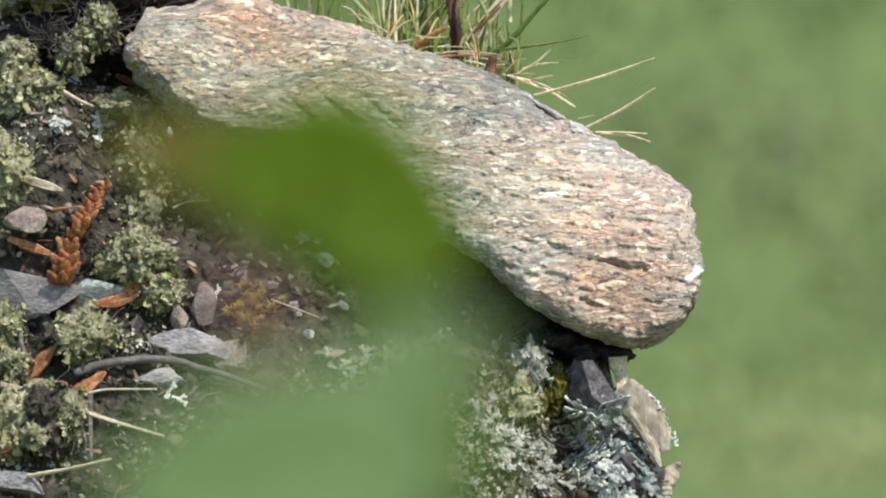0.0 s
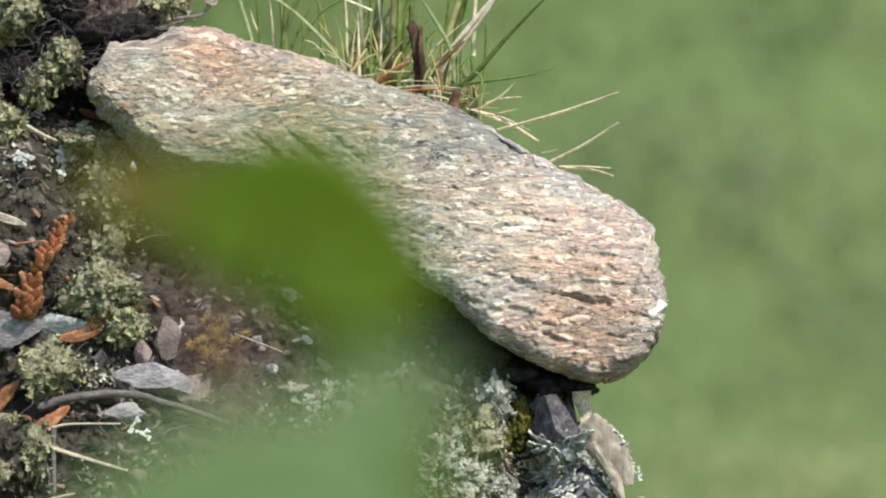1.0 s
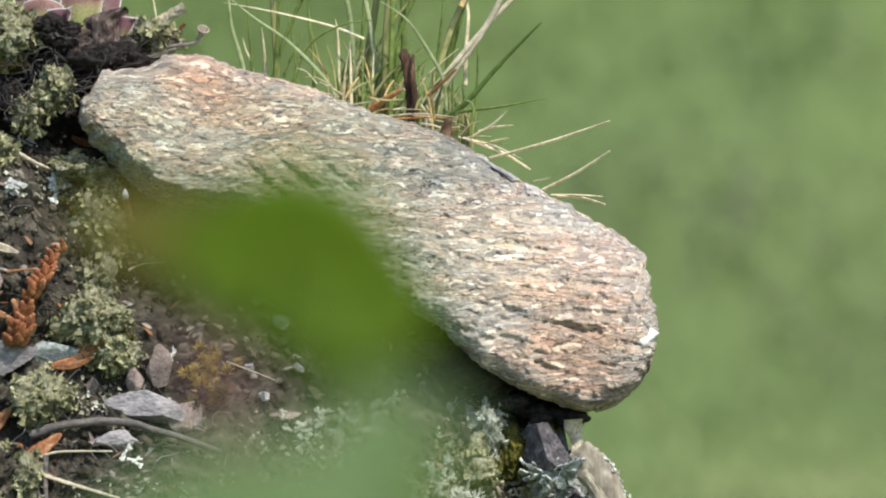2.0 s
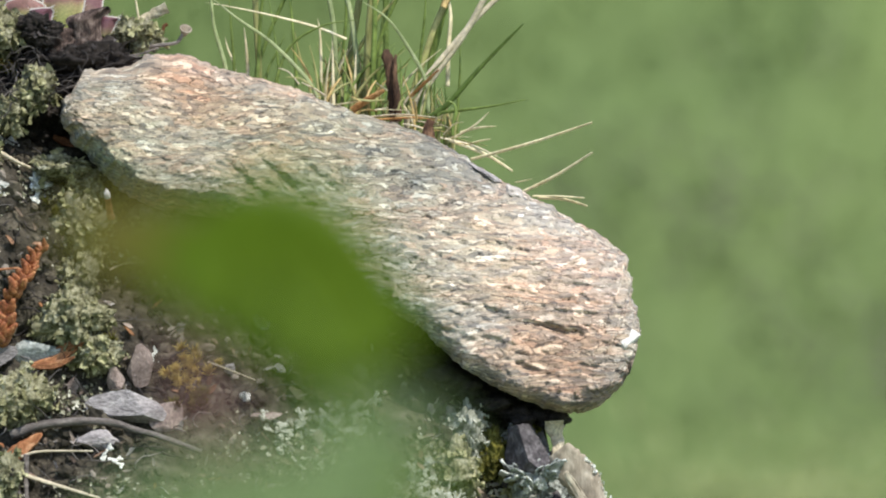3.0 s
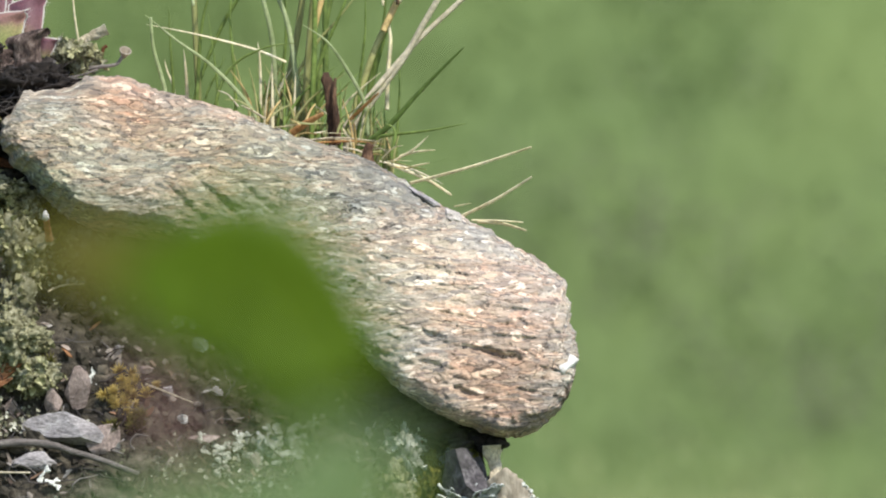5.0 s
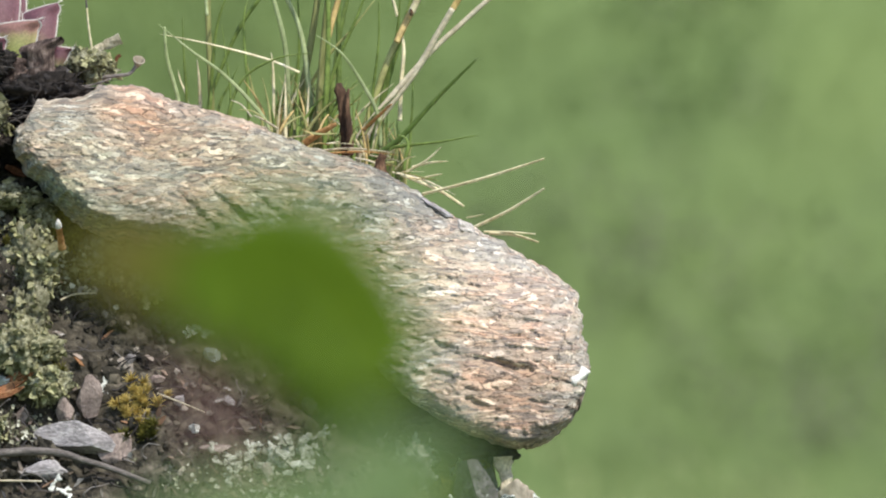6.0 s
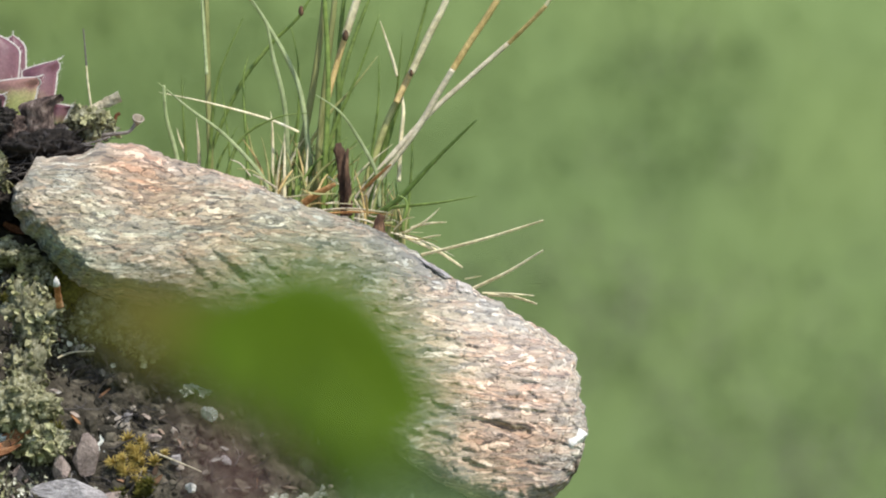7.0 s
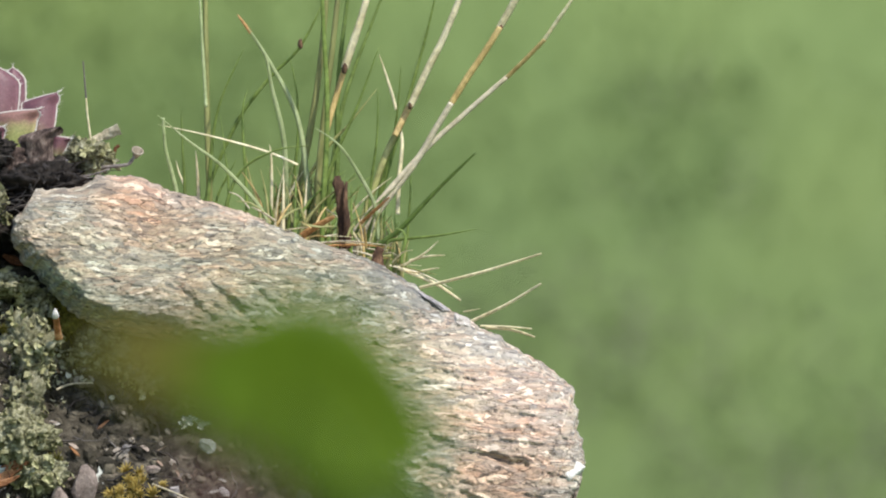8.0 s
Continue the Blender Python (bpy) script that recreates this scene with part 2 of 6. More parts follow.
LICHEN_BLUE = speckled("blue_grey_lichen", [(0.3, (0.15, 0.165, 0.16)), (0.5, (0.36, 0.385, 0.365)), (0.7, (0.66, 0.69, 0.66))], 3.0, relief=0.6)
MOSS = speckled("olive_moss", [(0.3, (0.035, 0.04, 0.008)), (0.55, (0.14, 0.13, 0.02)), (0.75, (0.26, 0.22, 0.04))], 2.5, through_light=0.2)
MOSS_GOLD = speckled("golden_moss", [(0.3, (0.34, 0.25, 0.06)), (0.5, (0.56, 0.42, 0.12)), (0.75, (0.72, 0.6, 0.26))], 2.0, through_light=0.3)
RUST_BRIGHT = speckled("red_orange_shoot", [(0.3, (0.17, 0.05, 0.025)), (0.46, (0.4, 0.15, 0.065)), (0.58, (0.56, 0.3, 0.14)), (0.7, (0.7, 0.56, 0.4))], 2.6, rough=0.5, through_light=0.25)
RUST = speckled("rust_brown_moss", [(0.3, (0.10, 0.035, 0.015)), (0.55, (0.27, 0.11, 0.05)), (0.75, (0.42, 0.24, 0.13))], 2.5, through_light=0.2)
NEEDLE = speckled("orange_dead_leaf", [(0.3, (0.22, 0.085, 0.035)), (0.48, (0.44, 0.19, 0.085)), (0.6, (0.6, 0.34, 0.18)), (0.73, (0.72, 0.55, 0.4))], 4.0, rough=0.55, through_light=0.25)
STONE = speckled("grey_slate", [(0.3, (0.17, 0.155, 0.157)), (0.5, (0.3, 0.278, 0.278)), (0.7, (0.47, 0.445, 0.435))], 6, stretch=(1, 1, 2.2), relief=0.6)
STONE_PINK = speckled("pink_chip", [(0.3, (0.16, 0.12, 0.105)), (0.55, (0.31, 0.245, 0.215)), (0.75, (0.48, 0.4, 0.355))], 3.5, relief=0.7)
STONE_DARK = speckled("dark_stone", [(0.3, (0.03, 0.029, 0.032)), (0.5, (0.08, 0.077, 0.082)), (0.62, (0.16, 0.155, 0.16)), (0.75, (0.34, 0.33, 0.33))], 4.5, relief=0.8)
STONE_PURPLE = speckled("purple_grey_stone", [(0.3, (0.03, 0.027, 0.029)), (0.5, (0.075, 0.067, 0.071)), (0.64, (0.15, 0.138, 0.142)), (0.76, (0.34, 0.325, 0.32))], 3.4, relief=0.8)
STONE_PALE = speckled("pale_grey_stone", [(0.3, (0.26, 0.23, 0.21)), (0.5, (0.43, 0.39, 0.355)), (0.7, (0.62, 0.58, 0.535))], 2.0, relief=0.7)
STONE_WHITE = speckled("quartz", [(0.3, (0.4, 0.38, 0.35)), (0.5, (0.64, 0.62, 0.58)), (0.7, (0.8, 0.78, 0.75))], 1.8, relief=0.6)
TWIG = speckled("weathered_twig", [(0.3, (0.09, 0.077, 0.072)), (0.55, (0.2, 0.175, 0.16)), (0.75, (0.36, 0.33, 0.3))], 1.6, relief=0.9, stretch=(0.3, 1, 1))
STRAW = speckled("bleached_straw", [(0.3, (0.64, 0.54, 0.3)), (0.55, (0.78, 0.71, 0.48)), (0.75, (0.87, 0.82, 0.65))], 9, vary=0.1, rough=0.5, relief=0.15, through_light=0.2)
STRAW_GREY = speckled("grey_straw", [(0.3, (0.54, 0.46, 0.32)), (0.55, (0.7, 0.62, 0.46)), (0.75, (0.82, 0.75, 0.6))], 9, vary=0.1, rough=0.5, relief=0.15, through_light=0.2)
GRASS = speckled("grass_green", [(0.3, (0.18, 0.26, 0.06)), (0.55, (0.27, 0.375, 0.105)), (0.75, (0.42, 0.5, 0.21))], 14, rough=0.45, relief=0.1, through_light=0.35)
GRASS_DEEP = speckled("grass_deep", [(0.3, (0.14, 0.2, 0.045)), (0.55, (0.215, 0.295, 0.075)), (0.75, (0.36, 0.43, 0.17))], 10, vary=0.15, rough=0.4, relief=0.1, through_light=0.3)
# Darker grass copy: the weaker light on one blade put into its colour.
GRASS_SHADED = speckled("grass_shaded", [(0.3, (0.075, 0.12, 0.025)), (0.55, (0.1, 0.155, 0.035)), (0.75, (0.15, 0.2, 0.06))], 10, vary=0.1, rough=0.4, relief=0.1, through_light=0.15)
GRASS_PALE = speckled("grass_pale", [(0.3, (0.3, 0.37, 0.16)), (0.55, (0.44, 0.5, 0.26)), (0.75, (0.6, 0.63, 0.4))], 14, vary=0.1, rough=0.45, relief=0.1, through_light=0.3)
GOLD = speckled("golden_straw", [(0.3, (0.5, 0.35, 0.13)), (0.55, (0.68, 0.51, 0.22)), (0.75, (0.78, 0.65, 0.38))], 9, vary=0.1, rough=0.5, relief=0.15, through_light=0.25)
ORANGE = speckled("orange_blade", [(0.3, (0.36, 0.17, 0.06)), (0.5, (0.55, 0.3, 0.12)), (0.7, (0.7, 0.48, 0.25))], 5, rough=0.5, relief=0.2, through_light=0.3)
OLIVE = speckled("stem_olive", [(0.3, (0.2, 0.21, 0.07)), (0.5, (0.3, 0.31, 0.115)), (0.7, (0.44, 0.43, 0.21))], 9, vary=0.12, rough=0.5, relief=0.15, stretch=(1, 1, 0.3), through_light=0.2)
GRASS_DRY = speckled("grass_olive", [(0.3, (0.29, 0.3, 0.1)), (0.55, (0.44, 0.43, 0.18)), (0.75, (0.6, 0.55, 0.31))], 14, vary=0.1, rough=0.5, relief=0.1, through_light=0.25)
BARK = speckled("dark_brown_stub", [(0.3, (0.025, 0.014, 0.009)), (0.5, (0.085, 0.045, 0.026)), (0.64, (0.18, 0.105, 0.06)), (0.75, (0.42, 0.34, 0.28))], 2.2, stretch=(1, 1, 0.35), relief=0.7)
TAN = speckled("dry_tan_leaf", [(0.3, (0.37, 0.3, 0.22)), (0.5, (0.47, 0.4, 0.31)), (0.65, (0.6, 0.54, 0.44)), (0.78, (0.74, 0.7, 0.61))], 7, relief=0.3, stretch=(1, 1, 0.4), through_light=0.15)
CREAM = speckled("dry_cream_leaf", [(0.3, (0.37, 0.31, 0.2)), (0.5, (0.57, 0.5, 0.36)), (0.7, (0.76, 0.71, 0.57))], 3.0, relief=0.5, through_light=0.2)
WITHERED = speckled("withered_leaf", [(0.36, (0.022, 0.014, 0.012)), (0.48, (0.075, 0.05, 0.042)), (0.58, (0.17, 0.125, 0.105)), (0.68, (0.36, 0.29, 0.25))], 1.6, stretch=(1, 1, 0.5), relief=1.0)
CILIA = speckled("pale_leaf_margin", [(0.3, (0.6, 0.56, 0.5)), (0.7, (0.8, 0.77, 0.72))], 3, relief=0, vary=0, through_light=0.2)
LEAF = speckled("fresh_leaf", [(0.3, (0.107, 0.19, 0.006)), (0.55, (0.143, 0.234, 0.009)), (0.75, (0.18, 0.28, 0.014))], 12, rough=0.5, relief=0.1, vary=0.05, through_light=0.45)
LEAF_DULL = speckled("glossy_grey_green_leaf", [(0.3, (0.235, 0.345, 0.13)), (0.55, (0.285, 0.395, 0.165)), (0.75, (0.335, 0.44, 0.2))], 14, rough=0.35, relief=0.1, vary=0.05, through_light=0.3)
LEAF_STALK = speckled("red_stalk", [(0.3, (0.15, 0.075, 0.065)), (0.55, (0.2, 0.11, 0.09)), (0.75, (0.26, 0.15, 0.12))], 10, rough=0.5, relief=0.1, through_light=0.2)
LEAF_RED = speckled("bronze_leaf", [(0.3, (0.135, 0.125, 0.016)), (0.55, (0.165, 0.15, 0.024)), (0.75, (0.2, 0.175, 0.036))], 10, rough=0.5, relief=0.1, through_light=0.3)

LICHEN_CORE = speckled("lichen_core", [(0.34, (0.03, 0.029, 0.017)), (0.43, (0.14, 0.135, 0.07)), (0.54, (0.29, 0.28, 0.175)), (0.68, (0.5, 0.49, 0.36))], 3.6, relief=0.8)


def patches_of(nt):
    """Broad patches of darker and lighter growth, with the slope's lighting painted in, brighter towards the top, as a
    factor on the colour.
    """
    where, mp = nt.nodes.new("ShaderNodeNewGeometry"), nt.nodes.new("ShaderNodeMapping")
    mp.inputs["Scale"].default_value = (1, 0.45, 1)
    nt.links.new(where.outputs["Position"], mp.inputs["Vector"])
    tone = ramp_node(nt, [(0.34, (0.93, 0.95, 0.94)), (0.46, (1.0, 1.0, 0.99)), (0.55, (1.02, 1.02, 0.98)), (0.68, (1.08, 1.06, 1.02))])
    nt.links.new(noise_node(nt, mp.outputs[0], 1.1, 0, 0.4), tone.inputs[0])
    # Brightness by height, put into the colour in place of the slope's lighting.
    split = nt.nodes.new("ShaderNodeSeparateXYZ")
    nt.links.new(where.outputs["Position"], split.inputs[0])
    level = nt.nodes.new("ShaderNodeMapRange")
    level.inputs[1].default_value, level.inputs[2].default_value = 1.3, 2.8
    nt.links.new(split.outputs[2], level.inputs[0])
    slope_light = ramp_node(nt, [(0.0, (0.93, 0.95, 0.94)), (0.45, (1.02, 1.02, 1.0)), (1.0, (1.25, 1.23, 1.17))])
    nt.links.new(level.outputs[0], slope_light.inputs[0])
    return mix_node(nt, "MULTIPLY", 1.0, tone.outputs[0], slope_light.outputs[0])


def scatter_material(name, stops, rough=0.85, size=2.0, patchy=False):
    """For loose bits in one mesh: each bit takes its own colour, with fine grain over it."""
    m, nt, bsdf = blank(name, rough)
    geo = nt.nodes.new("ShaderNodeNewGeometry")
    col = ramp_node(nt, stops)
    nt.links.new(geo.outputs["Random Per Island"], col.inputs[0])
    fine = noise_node(nt, coords(nt), 1000.0 / size, 5, 0.7)
    grain = ramp_node(nt, [(0.3, (0.6, 0.6, 0.6)), (0.7, (1.3, 1.3, 1.3))])
    nt.links.new(fine, grain.inputs[0])
    out = mix_node(nt, "MULTIPLY", 1.0, col.outputs[0], grain.outputs[0])
    if patchy:
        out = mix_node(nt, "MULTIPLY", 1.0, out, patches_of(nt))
    nt.links.new(out, bsdf.inputs["Base Color"])
    bump_node(nt, bsdf, fine, size * 0.0003, 0.6)
    return m


CRUMB = scatter_material("soil_crumb", [(0.0, (0.018, 0.016, 0.011)), (0.5, (0.052, 0.044, 0.031)), (0.85, (0.13, 0.113, 0.082)), (1.0, (0.3, 0.26, 0.22))])
LITTER = scatter_material("plant_litter", [(0.0, (0.08, 0.06, 0.05)), (0.35, (0.2, 0.15, 0.11)), (0.55, (0.28, 0.25, 0.23)), (0.7, (0.3, 0.14, 0.06)), (0.9, (0.36, 0.33, 0.3)), (1.0, (0.46, 0.44, 0.41))])
ROOT = scatter_material("root_fibre", [(0.0, (0.03, 0.025, 0.025)), (0.7, (0.075, 0.066, 0.062)), (0.9, (0.16, 0.145, 0.135)), (1.0, (0.3, 0.27, 0.25))])
CRUST = scatter_material("lichen_crust", [(0.0, (0.08, 0.08, 0.045)), (0.35, (0.22, 0.215, 0.135)), (0.7, (0.4, 0.39, 0.29)), (1.0, (0.58, 0.57, 0.48))])


def rosette_material(name, stops):
    m, nt, bsdf = blank(name, 0.45)
    gen = coords(nt, kind="Generated")
    sep = nt.nodes.new("ShaderNodeSeparateXYZ")
    nt.links.new(gen, sep.inputs[0])
    uneven = noise_node(nt, coords(nt), 180.0, 3, 0.6)
    level = nt.nodes.new("ShaderNodeMath")
    level.operation = "MULTIPLY_ADD"
    nt.links.new(uneven, level.inputs[0])
    level.inputs[1].default_value = 0.4
    nt.links.new(sep.outputs[2], level.inputs[2])
    col = ramp_node(nt, [(pos * 0.9 + 0.18, rgb) for pos, rgb in stops])
    nt.links.new(level.outputs[0], col.inputs[0])
    fine = noise_node(nt, coords(nt), 1500.0, 4, 0.6)
    spots = ramp_node(nt, [(0.3, (0.75, 0.75, 0.75)), (0.7, (1.2, 1.2, 1.2))])
    nt.links.new(fine, spots.inputs[0])
    nt.links.new(mix_node(nt, "MULTIPLY", 1.0, col.outputs[0], spots.outputs[0]), bsdf.inputs["Base Color"])
    bsdf.inputs["Subsurface Weight"].default_value = 0.15
    bsdf.inputs["Subsurface Radius"].default_value = (0.002, 0.001, 0.0006)
    bump_node(nt, bsdf, fine, 0.0003, 0.3)
    return m


HOUSELEEK = rosette_material("houseleek_leaf", [(0.0, (0.22, 0.24, 0.10)), (0.25, (0.23, 0.17, 0.105)), (0.55, (0.175, 0.088, 0.092)), (0.98, (0.14, 0.062, 0.076))])
HOUSELEEK_GREEN = rosette_material("houseleek_green_leaf", [(0.0, (0.26, 0.3, 0.1)), (0.45, (0.3, 0.32, 0.11)), (0.74, (0.29, 0.25, 0.115)), (0.98, (0.24, 0.13, 0.11))])


def meadow_material():
    m, nt, bsdf = blank("meadow", 0.9)
    fine = noise_node(nt, coords(nt), 30.0, 4, 0.6)
    col = ramp_node(nt, [(0.3, (0.1, 0.14, 0.047)), (0.7, (0.12, 0.17, 0.056))])
    nt.links.new(fine, col.inputs[0])
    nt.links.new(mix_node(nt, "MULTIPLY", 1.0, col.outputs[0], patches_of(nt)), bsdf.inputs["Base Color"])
    return m


MEADOW = meadow_material()


class Corner:
    """A vertex of a Shape."""

    def __init__(self, co, index):
        self.co, self.index = Vector(co), index


class Corners(list):
    def add(self, co):
        self.append(Corner(co, len(self)))
        return self[-1]


class Sides(list):
    def add(self, corners):
        self.append(tuple(c.index for c in corners))


class Shape:
    """Corners and faces on their way to becoming one mesh."""

    def __init__(self):
        self.verts, self.faces = Corners(), Sides()


BALLS = {}


def ball(detail):
    """Corners and faces of a unit icosphere."""
    if detail not in BALLS:
        bm = bmesh.new()
        bmesh.ops.create_icosphere(bm, subdivisions=detail, radius=1.0)
        bm.verts.index_update()
        BALLS[detail] = ([v.co.copy() for v in bm.verts], [tuple(v.index for v in f.verts) for f in bm.faces])
        bm.free()
    return BALLS[detail]


# ---- building helpers; lengths below are millimetres round the middle of the slab, x right, y away, z up ----
def p(x, z, y=0.0):
    return Vector((x / 1000, y / 1000, EYE + z / 1000))


def link(name, data, material, origin, parent=None):
    data.transform(Matrix.Translation(-Vector(origin)))
    data.materials.append(material)
    ob = new(name, data)
    if parent:
        ob.parent = parent
        ob.location = Vector(origin) - world_place(parent)
    else:
        ob.location = origin
    return ob


def world_place(ob):
    return ob.location + (world_place(ob.parent) if ob.parent else Vector())


def to_mesh(name, bm, smooth=True):
    data = bpy.data.meshes.new(name)
    data.from_pydata([v.co for v in bm.verts], [], bm.faces)
    work = bmesh.new()
    work.from_mesh(data)
    bmesh.ops.recalc_face_normals(work, faces=work.faces)
    work.to_mesh(data)
    work.free()
    data.polygons.foreach_set("use_smooth", [smooth] * len(data.polygons))
    return data


def base_of(data):
    co = np.array([v.co for v in data.vertices])
    lo, hi = co.min(0), co.max(0)
    return Vector(((lo[0] + hi[0]) / 2, (lo[1] + hi[1]) / 2, lo[2]))


def solid(name, bm, material, label, category, group="", kind="", smooth=True):
    """One thing that is one mesh."""
    data = to_mesh(name, bm, smooth)
    return tagged(link(name, data, material, base_of(data)), label, category, group, kind)


def thing(name, base, label, category, group="", kind=""):
    ob = new(name)
    ob.location, ob.empty_display_size = base, 0.01
    return tagged(ob, label, category, group, kind)


def part(name, bm, material, parent, label="", smooth=True):
    data = to_mesh(name, bm, smooth)
    return tagged(link(name, data, material, base_of(data), parent), label)


def spline(points, n, closed=False):
    """n points along a smooth curve through the given ones."""
    pts = [Vector(q) for q in points]
    k = len(pts)
    out = []
    for i in range(n):
        s = i * k / n if closed else i * (k - 1) / (n - 1)
        j = int(s) if closed else min(int(s), k - 2)
        f = s - j
        if closed:
            a, b, c, d = (pts[(j + o) % k] for o in (-1, 0, 1, 2))
        else:
            a, b, c, d = (pts[min(max(j + o, 0), k - 1)] for o in (-1, 0, 1, 2))
        out.append(0.5 * (2 * b + (c - a) * f + (2 * a - 5 * b + 4 * c - d) * f * f + (3 * b - a - 3 * c + d) * f ** 3))
    return out


def sweep(bm, points, radius, sides=6, flat=1.0, lump=0.0):
    """A tapered, bent rod along points; radius is a function of 0..1, flat squeezes it into a blade."""
    n = len(points)
    side = Vector((1, 0.25, 0))
    rings = []
    for i, q in enumerate(points):
        way = (points[min(i + 1, n - 1)] - points[max(i - 1, 0)]).normalized()
        across = (side - way * side.dot(way))
        across = across.normalized() if across.length > 1e-6 else Vector((0, 0, 1)).cross(way).normalized()
        up = way.cross(across)
        side = across
        r = radius(i / (n - 1))
        ring = []
        for k in range(sides):
            a = 2 * math.pi * k / sides
            o = across * math.cos(a) * r + up * math.sin(a) * r * flat
            if lump:
                o *= 1 + lump * noise.noise((q + o) * 900)
            ring.append(bm.verts.add(q + o))
        rings.append(ring)
    for a, b in zip(rings, rings[1:]):
        for k in range(sides):
            bm.faces.add((a[k], a[(k + 1) % sides], b[(k + 1) % sides], b[k]))
    bm.faces.add(rings[0][::-1])
    bm.faces.add(rings[-1])


def lump(bm, centre, size, seed, rough=0.25, detail=3, turn=(0, 0, 0), angular=0.0):
    """A stone or clod: a ball with noise, cut by a few planes where angular."""
    places, sides = ball(detail)
    start = len(bm.verts)
    rnd = random.Random(seed)
    planes = [(Vector((rnd.gauss(0, 1), rnd.gauss(0, 1), rnd.gauss(0, 1))).normalized(), rnd.uniform(0.42, 0.72)) for _ in range(13)] if angular else []
    m = Matrix.LocRotScale(centre, Euler([radians(a) for a in turn]), [s / 1000 for s in size])
    off = Vector((seed * 3.1, seed * 1.7, seed * 0.9))
    for unit in places:
        q = unit.copy()
        q *= 1 + rough * noise.noise(q * 1.3 + off) + rough * 0.5 * noise.noise(q * 3.1 + off) + rough * 0.3 * noise.noise(q * 7 + off)
        if detail > 3 and not planes:
            q *= 1 + rough * 0.28 * noise.noise(q * 13 + off) + rough * 0.16 * noise.noise(q * 26 + off)
        for nrm, d in planes:
            over = q.dot(nrm) - d
            if over > 0:
                q -= nrm * over * angular
        bm.verts.add(m @ q)
    bm.faces.extend(tuple(start + k for k in side) for side in sides)


# ---- the large forms ----
def meadow_height(x, y):
    rise = max(0.0, y - 26)
    return 0.62 * rise * rise / (rise + 6) + 0.5 * noise.noise(Vector((x, y, 0)) * 0.12) * min(1, max(0, abs(y) - 3) / 10)


def hillside():
    """One sheet of meadow: level near the bank, then the opposite slope up to the horizon."""
    bm = Shape()
    xs = [-260 + 20 * i for i in range(10)] + [-60 + 4 * i for i in range(31)] + [80 + 20 * i for i in range(10)]
    ys = [-120 + 20 * i for i in range(7)] + [2 + 2 * i for i in range(40)] + [90 + 25 * i for i in range(14)]
    rows = []
    for y in ys:
        row = []
        for x in xs:
            row.append(bm.verts.add((x, y, meadow_height(x, y))))
        rows.append(row)
    for a, b in zip(rows, rows[1:]):
        for i in range(len(xs) - 1):
            bm.faces.add((a[i], a[i + 1], b[i + 1], b[i]))
    data = to_mesh("ground", bm)
    tagged(link("ground", data, MEADOW, (0, 0, 0)), "green sunlit meadow rising to the opposite hillside", "ground", kind="structure")


hillside()

TOP = [(-2600, -1540), (-2300, -1200), (-1700, -500), (-900, 20), (-400, 66), (-140, 80), (-95, 79), (-82, 77), (-70, 72), (-60, 64), (-40, 54), (-10, 44), (10, 34), (28, 18),
       (40, -10), (46, -40), (50, -75), (58, -110), (95, -270), (160, -720), (260, -1250), (340, -1540)]


def top_height(x):
    return float(np.interp(x, [a for a, _ in TOP], [b for _, b in TOP]))


def bank_front(x, z):
    """How far back the face of the bank lies at a place."""
    q = Vector((x, z, 0)) / 1000
    y = 12 + (0.55 if z < 45 else 0.35) * (z - 45) + 6 * noise.noise(q * 30) + 5.0 * noise.noise(q * 75 + Vector((3, 0, 1))) + 2.6 * noise.noise(q * 190) + 1.3 * noise.noise(q * 480)
    wild = min(1.0, max(0.0, (-110 - z) / 250) + max(0.0, (-150 - x) / 300))
    y += wild * (90 * noise.noise(q * 3.1) + 45 * noise.noise(q * 8.3 + Vector((2, 5, 0))) + 14 * noise.noise(q * 23))
    if z < -120:
        y += 0.45 * (-120 - z)
    if x < -400:
        y += 0.00022 * (x + 400) ** 2
    y += 32 / (1 + math.exp(-max(-60.0, (x - 23) / 5))) * (1 if z > -120 else 0.3)
    if x > 60:
        y += 0.9 * (x - 60)
    y += 20 * math.exp(-((x - 22) / 42) ** 2 - ((z + 14) / 17) ** 2)
    y -= 24 * math.exp(-((x + 108) / 28) ** 2 - ((z - 22) / 30) ** 2)
    return y


